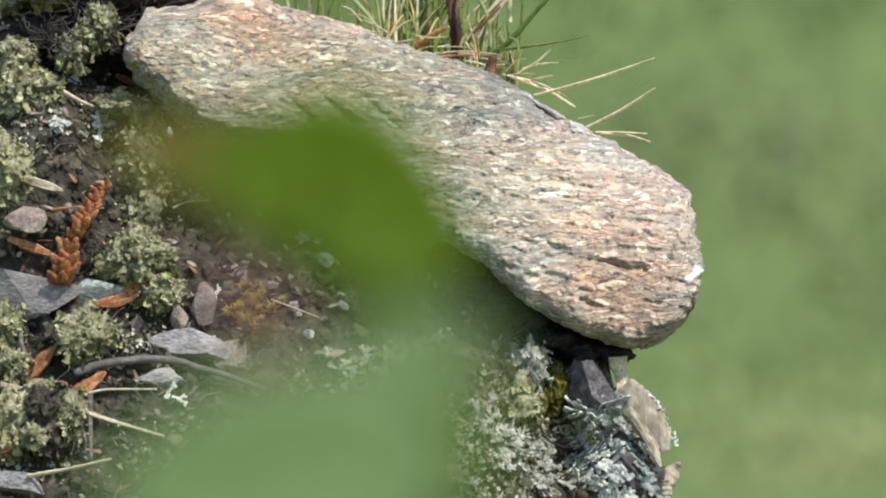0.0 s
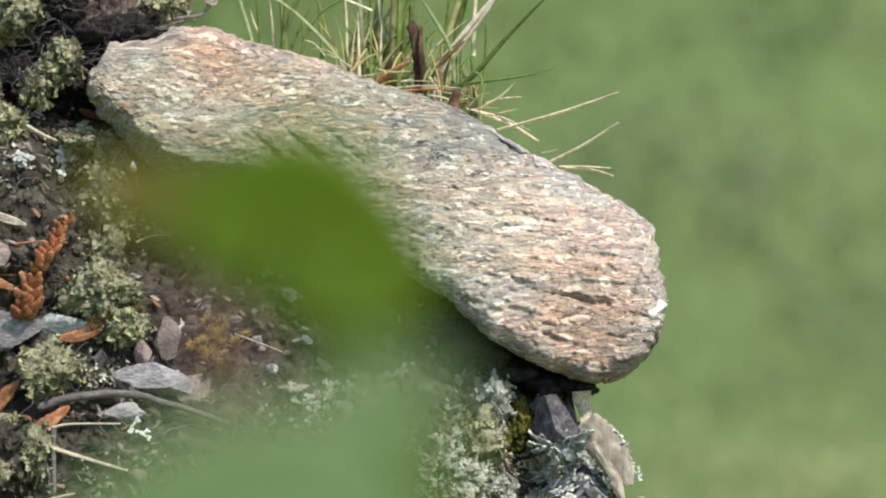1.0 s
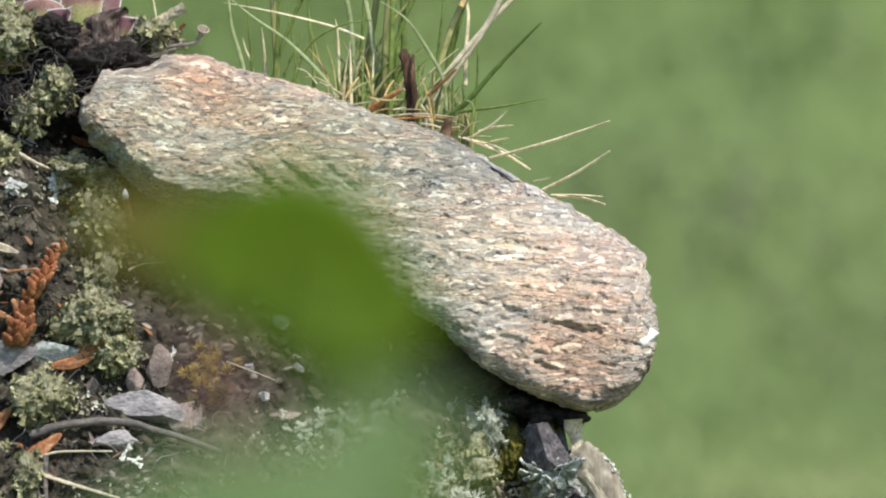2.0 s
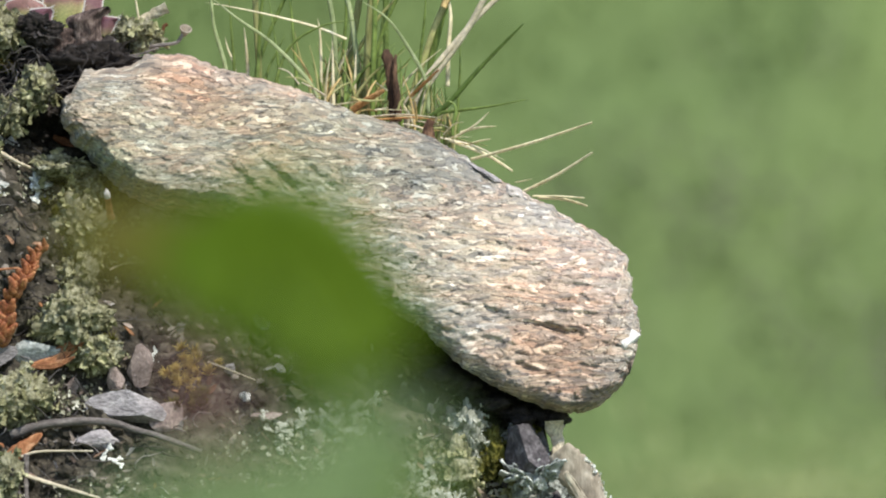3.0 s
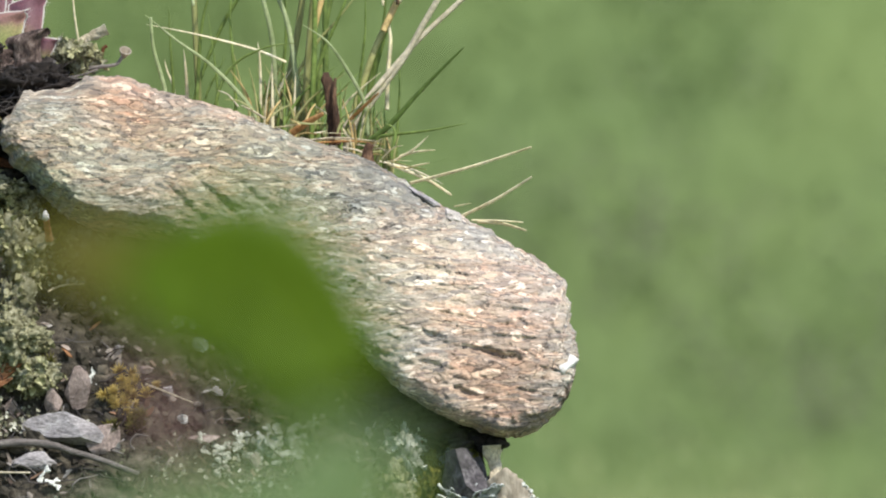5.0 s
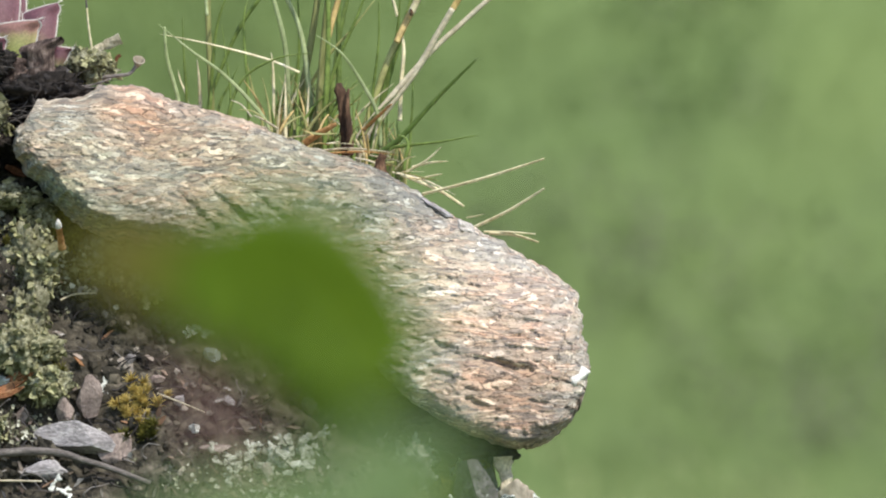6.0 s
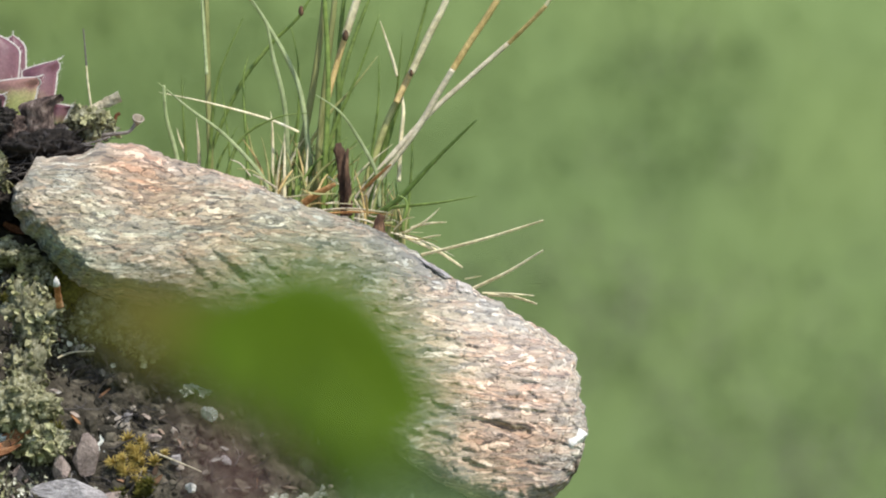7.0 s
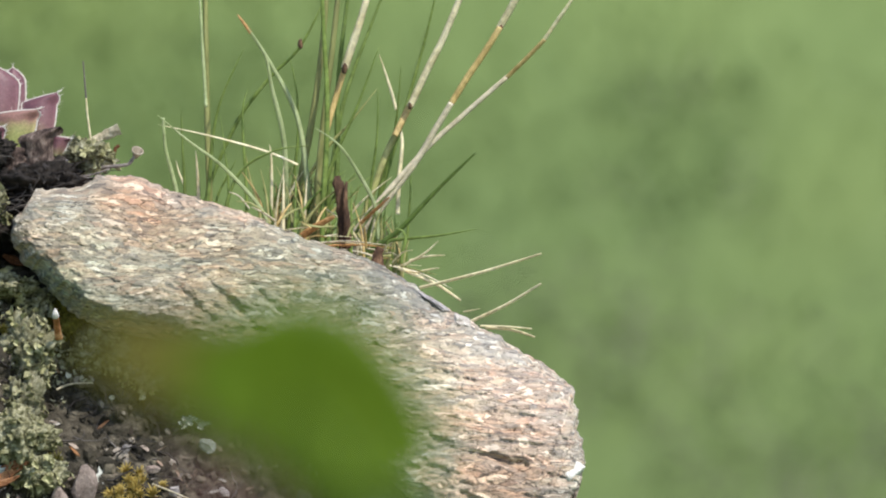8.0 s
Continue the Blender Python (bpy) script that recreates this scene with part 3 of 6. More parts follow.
def bank():
    """An outcrop of earth: a steep front, a flat crown and a back that falls to the meadow."""
    bm = Shape()
    xs = list(np.concatenate([np.linspace(-2600, -420, 50), np.linspace(-400, -150, 22)[:-1], np.linspace(-150, 62, 236), np.linspace(66, 340, 36)]))
    fr = list(np.concatenate([np.linspace(0, 0.9, 42)[:-1], np.linspace(0.9, 1.0, 170)]))
    rows = []
    for w in fr:
        row = []
        for x in xs:
            top = top_height(x)
            z = -1540 + w * (top + 1540)
            row.append(bm.verts.add(p(x, z, bank_front(x, z))))
        rows.append(row)
    crest = rows[-1]
    for d in [4, 10, 18, 28, 40, 60, 90, 140] + [200 + 80 * k for k in range(24)]:
        row = []
        for x, v in zip(xs, crest):
            q = v.co
            fall = max(0.0, d - 60) / 1980
            down = (1 - math.cos(math.pi * fall)) / 2
            lumps = 0.003 * noise.noise(Vector((q.x * 60, d * 0.06, 0))) + min(1.0, d / 600) * 0.07 * noise.noise(Vector((q.x * 3, d * 0.003, 3)))
            z = q.z + (-0.04 - q.z) * down + lumps - 0.0001 * min(d, 200)
            row.append(bm.verts.add((q.x, q.y + d / 1000, min(z, q.z + 0.002))))
        rows.append(row)
    for a, b in zip(rows, rows[1:]):
        for i in range(len(xs) - 1):
            bm.faces.add((a[i], a[i + 1], b[i + 1], b[i]))
    data = to_mesh("earth_bank", bm)
    tagged(link("earth_bank", data, SOIL, (-0.2, 0.1, 0)), "steep bank of dark humus and roots", "bank", kind="structure")


bank()


# ---- the slab ----
EDGE = [(-84.3, 50.4), (-83.3, 56.0), (-79.7, 62.3), (-78.5, 63.6), (-71.7, 64.3), (-65.4, 65.7), (-61.3, 68.2), (-57.5, 68.0), (-52.2, 67.6), (-48.9, 67.4), (-42.4, 64.3), (-25.0, 59.9), (-8.3, 53.5), (9.9, 48.0), (23.6, 40.4), (38.9, 31.4),
        (46.5, 27.6), (53.2, 23.6), (60.6, 19.0), (65.2, 15.9), (66.0, 14.4), (65.2, 12.0), (66.8, 9.6), (66.9, 5.4), (68.1, 0.0), (68.6, -5.0), (68.0, -9.8), (66.3, -13.4), (64.0, -18.6), (60.4, -23.0), (55.8, -25.6), (51.0, -26.6),
        (44.6, -25.4), (37.6, -22.4), (28.6, -18.4), (20.6, -13.6), (13.0, -6.4), (6.0, -1.6), (-20.4, 12.2), (-36.0, 22.8), (-50.7, 25.5), (-61.2, 28.0), (-69.9, 32.6), (-76.6, 39.7), (-81.9, 45.3)]


GROOVES = [(-43.3, 42.5, -27.8, 27.1, 1.0, 1.6), (-35.0, 43.4, -18.1, 27.4, 1.0, 2.0), (-23.0, 42.3, -9.1, 29.2, 0.8, 1.4),
           (32.1, -1.1, 53.1, -5.9, 0.7, 2.0), (53.1, -6.2, 66.9, -9.8, 0.5, 1.1), (17.1, 3.1, 37.4, -1.1, 0.7, 1.3), (42.6, -3.2, 54.6, -7.7, 1.3, 2.2),
           (35.1, 5.4, 57.4, 2.8, 0.5, 1.1), (31.8, -11.8, 45.9, -16.8, 0.6, 1.3), (11.2, -2.1, 23.5, -7.0, 0.6, 1.2), (7.9, 17.7, 23.5, 12.0, 0.5, 1.0), (23.5, 15.3, 42.6, 12.0, 0.4, 0.9),
           (45.9, 0.4, 66.2, -0.6, 0.5, 1.2), (42.6, 8.7, 62.4, 6.1, 0.4, 1.0), (22.0, 8.4, 40.0, 5.2, 0.4, 1.0), (26.0, -6.4, 40.0, -9.4, 0.5, 1.1), (48.0, -12.4, 62.0, -15.4, 0.5, 1.0), (34.0, 22.0, 54.0, 17.0, 0.4, 0.7)]


def slab_relief(x, z):
    """Ledges, flakes and cracks of the foliation, in millimetres towards the front."""
    a = radians(-9)
    s, t = x * math.cos(a) + z * math.sin(a), -x * math.sin(a) + z * math.cos(a)
    q = Vector((s * 0.3, t, 0))
    h = 0.9 * noise.noise(q * 0.10) + 0.22 * noise.noise(q * 0.25 + Vector((5, 2, 0))) + 0.12 * noise.noise(q * 0.6)
    layer = t * 0.15 + 0.9 * noise.noise(Vector((s * 0.03, t * 0.03, 4))) + 0.4 * noise.noise(Vector((s * 0.1, t * 0.12, 8)))
    f = layer - math.floor(layer)
    h += (0.3 + 0.75 * max(0.0, min(1.0, (x + 30) / 50))) * (f if f < 0.85 else (1 - f) * 5.7) * (0.25 + 1.1 * max(0.0, noise.noise(Vector((s * 0.025, t * 0.03, 2))) + 0.25 + 0.004 * x))
    bend = Vector((2.4 * noise.noise(Vector((s * 0.5, t * 0.5, 1))), 1.1 * noise.noise(Vector((s * 0.45, t * 0.6, 7))), 0))
    k = Vector((s, t, 0)) + bend
    h += 0.2 * noise.cell(Vector((k.x * 0.22, k.y * 0.7, 3))) + 0.2 * noise.cell(Vector((k.x * 0.5, k.y * 1.25, 9))) + 0.16 * noise.cell(Vector((k.x * 1.1, k.y * 2.4, 5)))
    h += 0.1 * noise.noise(Vector((s * 0.7, t * 1.9, 0))) + 0.06 * noise.noise(Vector((s * 1.7, t * 3.6, 3)))
    for x0, z0, x1, z1, wide, deep in GROOVES:
        dx, dz = x1 - x0, z1 - z0
        u = max(0.0, min(1.0, ((x - x0) * dx + (z - z0) * dz) / (dx * dx + dz * dz)))
        off = math.hypot(x - x0 - u * dx, z - z0 - u * dz) + 0.8 * noise.noise(Vector((x, z, 0)) * 0.35) + 0.5 * noise.noise(Vector((x * 0.13, z * 0.13, 5)))
        h -= 0.75 * deep * math.exp(-(off / wide) ** 2) * (1 - 0.7 * abs(2 * u - 1))
    return h


def slab():
    rim = [Vector((q.x, q.y)) for q in spline([(x, z, 0) for x, z in EDGE], 900, closed=True)]
    jagged = []
    for q in rim:
        k = Vector((q.x * 0.22, q.y, 0))
        jagged.append(q + Vector((0.9 * noise.noise(k * 0.35) + 0.7 * noise.noise(k * 1.3), 0.6 * noise.noise(Vector((q.x, q.y, 9)) * 0.3) + 0.45 * noise.noise(Vector((q.x, q.y, 4)) * 0.9))))
    axis = Vector((0.935, -0.354))
    run = [q.dot(axis) for q in jagged]
    first, last = run.index(min(run)), run.index(max(run))
    count = len(jagged)
    upper = [jagged[(first + i) % count] for i in range((last - first) % count + 1)]
    lower = [jagged[(first - i) % count] for i in range((first - last) % count + 1)]

    def sample(side, value):
        d = np.array([q.dot(axis) for q in side])
        d = np.maximum.accumulate(d)
        return Vector((float(np.interp(value, d, [q.x for q in side])), float(np.interp(value, d, [q.y for q in side]))))

    n, m = 430, 112
    verts, faces = [], []
    back = 10
    ring = np.array([(q.x, q.y) for q in jagged])
    ahead = np.roll(ring, -3, 0) - np.roll(ring, 3, 0)
    outward = np.stack([-ahead[:, 1], ahead[:, 0]], 1) / np.maximum(np.linalg.norm(ahead, axis=1), 1e-6)[:, None]
    if (outward * (ring - ring.mean(0))).sum() < 0:
        outward = -outward

    def even(values, wide):
        """A running mean round the rim."""
        ends = np.concatenate([values[-wide:], values, values[:wide]])
        return np.convolve(ends, np.ones(2 * wide + 1) / (2 * wide + 1), "same")[wide:-wide]

    outward = np.stack([even(outward[:, 0], 14), even(outward[:, 1], 14)], 1)
    below = np.clip(-outward[:, 1], 0, 1)
    above = np.clip(outward[:, 1], 0, 1)
    flank = np.clip((-34 - ring[:, 0]) / 20, 0, 1) * below
    ragged = np.array([noise.noise(Vector((q.x * 0.13, q.y * 0.13, 7))) + 0.6 * noise.noise(Vector((q.x * 0.4, q.y * 0.4, 2))) for q in jagged])
    reach = (1.6 + 4.6 * below + 3.4 * above + 0.6 * flank) * (1 + 0.4 * even(ragged, 3))
    roll = 3.0 + 6.5 * below + 3.0 * above + 5.0 * flank
    for i in range(n + 1):
        e = -math.cos(math.pi * i / n)
        e = 0.35 * e + 0.65 * (2 * i / n - 1)
        value = min(run) + (max(run) - min(run)) * (e + 1) / 2
        top, low = sample(upper, value), sample(lower, value)
        column = []
        height = (top - low).length
        for j in range(m + 1):
            v = j / m
            s = low.lerp(top, v)
            gap = np.hypot(ring[:, 0] - s.x, ring[:, 1] - s.y)
            k = int(gap.argmin())
            edge = max(0.0, 1 - gap[k] / reach[k])
            soft = 1 - math.sqrt(max(0.0, 1 - edge * edge))
            turned = roll[k] * (soft + (edge ** 1.15 - soft) * float(flank[k]))
            c = 2 * v - 1
            belly = -4 * (1 - c * c)
            y = -17 + belly + turned + 0.30 * (v - 0.5) * height - slab_relief(s.x, s.y - 0.5 * turned) * (1 - 0.4 * edge + 1.1 * edge * float(flank[k]))
            column.append(p(s.x, s.y, y))
        mid = low.lerp(top, 0.5)
        for k in range(1, back + 1):
            u = k / back
            s = top.lerp(mid, 0.55 * u ** 2)
            column.append(p(s.x, s.y + 0.5 * noise.noise(Vector((s.x, k * 3, 0)) * 0.4), column[m].y * 1000 + 46 * u))
        for k in range(back, 0, -1):
            u = k / back
            s = low.lerp(mid, 0.55 * u ** 2)
            column.append(p(s.x, s.y, column[0].y * 1000 + 38 * u))
        verts.extend(column)
    size = m + 1 + 2 * back
    for i in range(n):
        for j in range(size):
            a, b = i * size + j, i * size + (j + 1) % size
            faces.append((a, b, b + size, a + size))
    for start in (0, n * size):
        faces.append(tuple(start + j for j in range(size)))
    bm = Shape()
    for q in verts:
        bm.verts.add(q)
    bm.faces.extend(faces)
    data = to_mesh("rock_slab", bm)
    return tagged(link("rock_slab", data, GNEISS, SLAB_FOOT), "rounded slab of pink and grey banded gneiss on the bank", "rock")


slab()


PAD_X = [9.0, 21.5, 35.0, 48.6]
PAD_Z = [-9.4, -20.3, -27.2, -28.6]


def shade_pad():
    """Black humus lumps added to stand in for the shade under the slab's overhang."""
    rnd = random.Random(19)
    pad = thing("shade_pad", p(PAD_X[1], PAD_Z[1] - 4, 5), "black lumpy strip standing in for the shade under the slab", "soil")
    bm = Shape()
    sweep(bm, spline([p(x + 1, z + 1.4, 2) for x, z in zip(PAD_X, PAD_Z)], 60), lambda u: 0.0038 * (1 - 0.45 * u * u), 14, 1.6, 0.5)
    part("humus", bm, PEAT, pad)
    for i in range(90):
        u = i / 89
        x = np.interp(u, [0, 0.35, 0.7, 1], PAD_X)
        z = np.interp(u, [0, 0.35, 0.7, 1], PAD_Z)
        r = rnd.uniform(1.3, 2.5) * (0.7 if u > 0.85 else 1.0)
        bm = Shape()
        lump(bm, p(x + rnd.gauss(0, 0.8), z + rnd.uniform(-1.4, 2.2), rnd.uniform(-13, 8)), (r * 1.6, r * 1.8, r * 0.8), 300 + i, 0.5, 3)
        part("clod", bm, PEAT, pad)


shade_pad()


# ---- leaves close to the lens ----
def leaf_blade(bm, base, tip, over, under, fold=0.05, curl=0.1):
    """A leaf from base to tip, folded along its midrib, with thickness; over and under give its two half widths along it."""
    way = tip - base
    length = way.length
    across = way.cross(Vector((0, -1, 0))).normalized()
    if across.z < 0:
        across = -across
    face = Vector((0, -1, 0)) - way * (-way.y / (length * length))
    face = (face - across * face.dot(across)).normalized()
    n, cols = 28, 10
    grids = []
    for lift in (0.0, 0.0003):
        grid = []
        for i in range(n + 1):
            u = i / n
            halves = [float(np.interp(u, [k / (len(side) - 1) for k in range(len(side))], side)) / 1000 for side in (under, over)]
            row = []
            for j in range(cols + 1):
                v = j / cols * 2 - 1
                half = halves[0 if v < 0 else 1]
                q = base + way * u + across * half * v + face * (abs(v) * half * fold * 2 + curl * length * (u - 0.5) ** 2 + lift)
                row.append(bm.verts.add(q))
            grid.append(row)
        grids.append(grid)
    for g in grids:
        for a, b in zip(g, g[1:]):
            for j in range(cols):
                bm.faces.add((a[j], a[j + 1], b[j + 1], b[j]))
    g, h = grids
    for i in range(n):
        for j in (0, cols):
            bm.faces.add((g[i][j], g[i + 1][j], h[i + 1][j], h[i][j]))
    for i in (0, n):
        for j in range(cols):
            bm.faces.add((g[i][j], g[i][j + 1], h[i][j + 1], h[i][j]))


def shrub():
    """A young twig that stands between the lens and the rock."""
    near, low = -2207.6, -2417.6
    shoot = thing("leafy_twig", (-0.012, -2.23, 0), "green leafy twig with reddish stalks close to the camera", "twig")

    def leaf(base, tip, over, under, material, label):
        bm = Shape()
        leaf_blade(bm, base, tip, over, under)
        part("leaf", bm, material, shoot, label)

    def stalk_of(points, thick, material, label):
        bm = Shape()
        sweep(bm, spline(points, 40), lambda u: thick / 2000 * (1 - 0.4 * u))
        part("stalk", bm, material, shoot, label)

    leaf(p(-21.9, 8.2, near), p(3.2, 0.4, near + 2), [0.8, 6.4, 9.6, 10.6, 10.0, 7.8, 4.8, 0.2], [0.8, 4.6, 6.0, 6.8, 7.4, 7.6, 5.4, 0.2], LEAF, "fresh green broad leaf")
    leaf(p(-14.4, 7.0, near + 5), p(-2.2, -7.0, near + 3), [0.4, 4.6, 6.4, 6.6, 5.0, 0.2], [0.4, 2.4, 3.4, 4.2, 4.0, 0.2], LEAF, "fresh green oval leaf")
    leaf(p(-8.5, 7.4, near + 7), p(-31.4, 10.2, near + 4), [0.3, 3.4, 4.2, 4.2, 3.6, 2.2, 0.1], [0.3, 5.0, 6.8, 6.8, 5.2, 2.8, 0.1], LEAF_RED, "bronze-tinged leaf")
    leaf(p(2.8, -15.6, low), p(-26.6, -19.4, low + 4), [0.4, 5.8, 8.2, 8.8, 8.4, 7.2, 4.6, 0.2], [0.4, 5.0, 6.6, 7.0, 6.4, 5.0, 3.2, 0.2], LEAF_DULL, "broad pale glossy leaf")
    leaf(p(-8.0, -8.6, low + 5), p(4.6, -6.4, low + 2), [0.1, 2.0, 2.9, 3.0, 2.4, 0.1], [0.1, 2.0, 3.0, 3.2, 2.4, 0.1], LEAF_DULL, "pale young leaf")
    leaf(p(-17.4, 1.2, low + 30), p(-10.2, -7.2, low + 30), [0.1, 0.4, 0.7, 0.7, 0.5, 0.1], [0.1, 0.4, 0.7, 0.7, 0.5, 0.1], LEAF_STALK, "small reddish young leaf")
    stalk_of([(-0.012, -2.23, 0), (-0.03, -2.24, 0.7), (-0.012, -2.3, 1.3), p(1.52, -27.89, low), p(-1.02, -10.96, low + 60), p(-11.57, 5.74, near + 4)], 3.2, LEAF, "thin green stem")
    stalk_of([p(1.0, -26.0, low), p(-12.5, -17.0, near - 60), p(-18.6, -4.0, near - 4), p(-21.6, 8.4, near)], 1.7, LEAF_STALK, "reddish leaf stalk")
    stalk_of([p(1.2, -27.0, low), p(-6.0, -18.0, near - 70), p(-15.4, -7.0, near + 2), p(-20.0, 7.6, near + 6)], 1.2, LEAF_STALK, "reddish leaf stalk")


shrub()


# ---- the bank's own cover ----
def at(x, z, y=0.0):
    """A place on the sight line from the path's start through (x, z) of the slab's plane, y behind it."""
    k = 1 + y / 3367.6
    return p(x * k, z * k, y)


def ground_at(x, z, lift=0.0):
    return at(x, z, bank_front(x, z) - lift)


OUT = Vector((0.15, -0.8, 0.58))


def sprinkle(rnd, n, x0, x1, z0, z1):
    """n places on the bank's face, clear of the slab's front."""
    made = []
    while len(made) < n:
        x, z = rnd.uniform(x0, x1), rnd.uniform(z0, z1)
        if z < top_height(x) - 1 and x < 34 + (-z - 34) * 0.6 and not (-84 < x < 66 and -0.36 * (x + 60) + 24 < z < -0.36 * (x + 60) + 75):
            made.append((x, z))
    return made


def crumbs():
    rnd = random.Random(4)
    bm = Shape()
    for i, (x, z) in enumerate(sprinkle(rnd, 1500, -122, 60, -78, 84)):
        r = rnd.uniform(0.4, 1.1) * (2.4 if rnd.random() < 0.12 else 1.0)
        lump(bm, ground_at(x, z, r * 0.3), (r * rnd.uniform(0.8, 1.5), r, r * rnd.uniform(0.6, 1.1)), i, 0.5, 2, (rnd.uniform(0, 90), rnd.uniform(0, 90), 0))
    solid("soil_crumbs", bm, CRUMB, "dark crumbs of humus on the bank", "soil", kind="stuff", smooth=False)
    bm = Shape()
    for x, z in sprinkle(rnd, 430, -122, 60, -78, 84):
        a, ln, w = rnd.uniform(0, 3.14), rnd.uniform(0.8, 2.6), rnd.uniform(0.2, 0.8)
        c, d = ground_at(x, z, 1.2), Vector((math.cos(a), -0.3, math.sin(a) * 0.7)) * ln / 1000
        side = d.cross(OUT).normalized() * w / 1000
        bend = OUT * rnd.uniform(0.1, 0.5) / 1000
        ring = [c - d, c - d * 0.3 + side, c + d * 0.5 + side * 0.8 + bend, c + d, c + d * 0.4 - side * 0.7 + bend, c - d * 0.4 - side]
        top = [bm.verts.add(q + OUT * 0.00035) for q in ring]
        low = [bm.verts.add(q) for q in ring]
        bm.faces.add(top)
        bm.faces.add(low[::-1])
        for k in range(6):
            bm.faces.add((top[k], low[k], low[(k + 1) % 6], top[(k + 1) % 6]))
    solid("litter_flakes", bm, LITTER, "small flakes of bark, leaf and mineral", "litter", kind="stuff", smooth=False)
    bm = Shape()
    for x, z in sprinkle(rnd, 800, -122, 50, -78, 84):
        q, a = ground_at(x, z, 1.0), rnd.uniform(0, 6.28)
        pts = []
        for k in range(7):
            pts.append(q.copy())
            a += rnd.gauss(0, 0.45)
            q = q + Vector((math.cos(a) * 0.0016, rnd.gauss(-0.0001, 0.0006), math.sin(a) * 0.0012))
        r = rnd.uniform(0.0001, 0.00028)
        sweep(bm, pts, lambda u: r * (1.1 - 0.7 * u), 4)
    for _ in range(330):
        x = rnd.uniform(-112, -54)
        q, a = ground_at(x, rnd.uniform(54, min(top_height(x), 72)), rnd.uniform(4, 22)), rnd.uniform(0, 6.28)
        pts = []
        for k in range(8):
            pts.append(q.copy())
            a += rnd.gauss(0, 0.5)
            q = q + Vector((math.cos(a) * 0.0015, rnd.gauss(-0.0002, 0.0006), math.sin(a) * 0.001))
        r = rnd.uniform(0.0001, 0.00024)
        sweep(bm, pts, lambda u: r * (1.1 - 0.7 * u), 4)
    solid("root_fibres", bm, ROOT, "fine tangled dark roots and plant fibres", "roots", kind="stuff")


def lobe(bm, c, nrm, r, rnd):
    """One small curled scale of lichen."""
    a = nrm.orthogonal().normalized()
    b = nrm.cross(a)
    turn = rnd.uniform(0, 6.28)
    mid = bm.verts.add(c)
    low = bm.verts.add(c - nrm * r * 0.8)
    ring = []
    for k in range(6):
        w = turn + k * 1.047
        ring.append(bm.verts.add(c + (a * math.cos(w) + b * math.sin(w)) * r * rnd.uniform(0.35, 1.5) + nrm * r * rnd.uniform(-0.3, 1.2)))
    for k in range(6):
        bm.faces.add((mid, ring[k], ring[(k + 1) % 6]))
        bm.faces.add((low, ring[(k + 1) % 6], ring[k]))


def tongue(bm, q, nrm, length, width, rnd):
    """A drooping flat tongue of lichen with an upturned ruffled end."""
    down = (Vector((rnd.gauss(0, 0.45), 0, -1)) + nrm * 0.25).normalized()
    side = down.cross(nrm).normalized()
    top, low = [], []
    for k in range(5):
        u = k / 4
        c = q + (down * length * u + nrm * (0.35 + 0.7 * u * u * rnd.uniform(0.5, 1.3))) / 1000
        half = width * (0.55 + 0.75 * u) * rnd.uniform(0.7, 1.25) / 1000
        for rows, drop in ((top, 0.0), (low, 0.00025)):
            rows.append([bm.verts.add(c + side * half * v + nrm * (0.00035 * abs(v) * (1 if k % 2 else -0.4) - drop)) for v in (-1, 0, 1)])
    for rows in (top, low):
        for a, b in zip(rows, rows[1:]):
            for j in (0, 1):
                bm.faces.add((a[j], a[j + 1], b[j + 1], b[j]))
    for i in range(4):
        for j in (0, 2):
            bm.faces.add((top[i][j], top[i + 1][j], low[i + 1][j], low[i][j]))
    for i in (0, 4):
        for j in (0, 1):
            bm.faces.add((top[i][j], top[i][j + 1], low[i][j + 1], low[i][j]))


def frond(bm, q, nrm, way, length, width, rnd, forks=2):
    """A forked flat lichen lobe that creeps along its support and lifts its rounded ends."""
    way = (way - nrm * way.dot(nrm)).normalized()
    side = way.cross(nrm).normalized()
    profile = (0.75, 0.9, 1.0, 1.05, 1.1) if forks else (0.7, 1.0, 1.2, 1.05, 0.45)
    sway, rise = rnd.gauss(0, 0.16), rnd.uniform(0.0, 0.3)
    rings = []
    for k, wide in enumerate(profile):
        u = k / 4
        c = q + (way * length * u + side * length * sway * u * u + nrm * (0.3 + length * rise * u * u)) / 1000
        half = side * width * wide * rnd.uniform(0.8, 1.2) / 2000
        ruffle = nrm * rnd.uniform(0.0, 0.3) * width / 1000
        rings.append([bm.verts.add(v) for v in (c - half + ruffle, c, c + half + ruffle, c + half - nrm * 0.00022, c - nrm * 0.00025, c - half - nrm * 0.00022)])
    for a, b in zip(rings, rings[1:]):
        for j in range(6):
            bm.faces.add((a[j], a[(j + 1) % 6], b[(j + 1) % 6], b[j]))
    bm.faces.add(rings[0])
    bm.faces.add(rings[-1][::-1])
    if forks:
        end = rings[-1][1].co - nrm * 0.0003
        for turn in ((-0.62, 0.55) if rnd.random() < 0.6 else (-0.85, 0.0, 0.8)):
            turn += rnd.gauss(0, 0.15)
            frond(bm, end, nrm, way * math.cos(turn) + side * math.sin(turn), length * rnd.uniform(0.55, 0.85), width * rnd.uniform(0.7, 0.95), rnd, forks - 1)


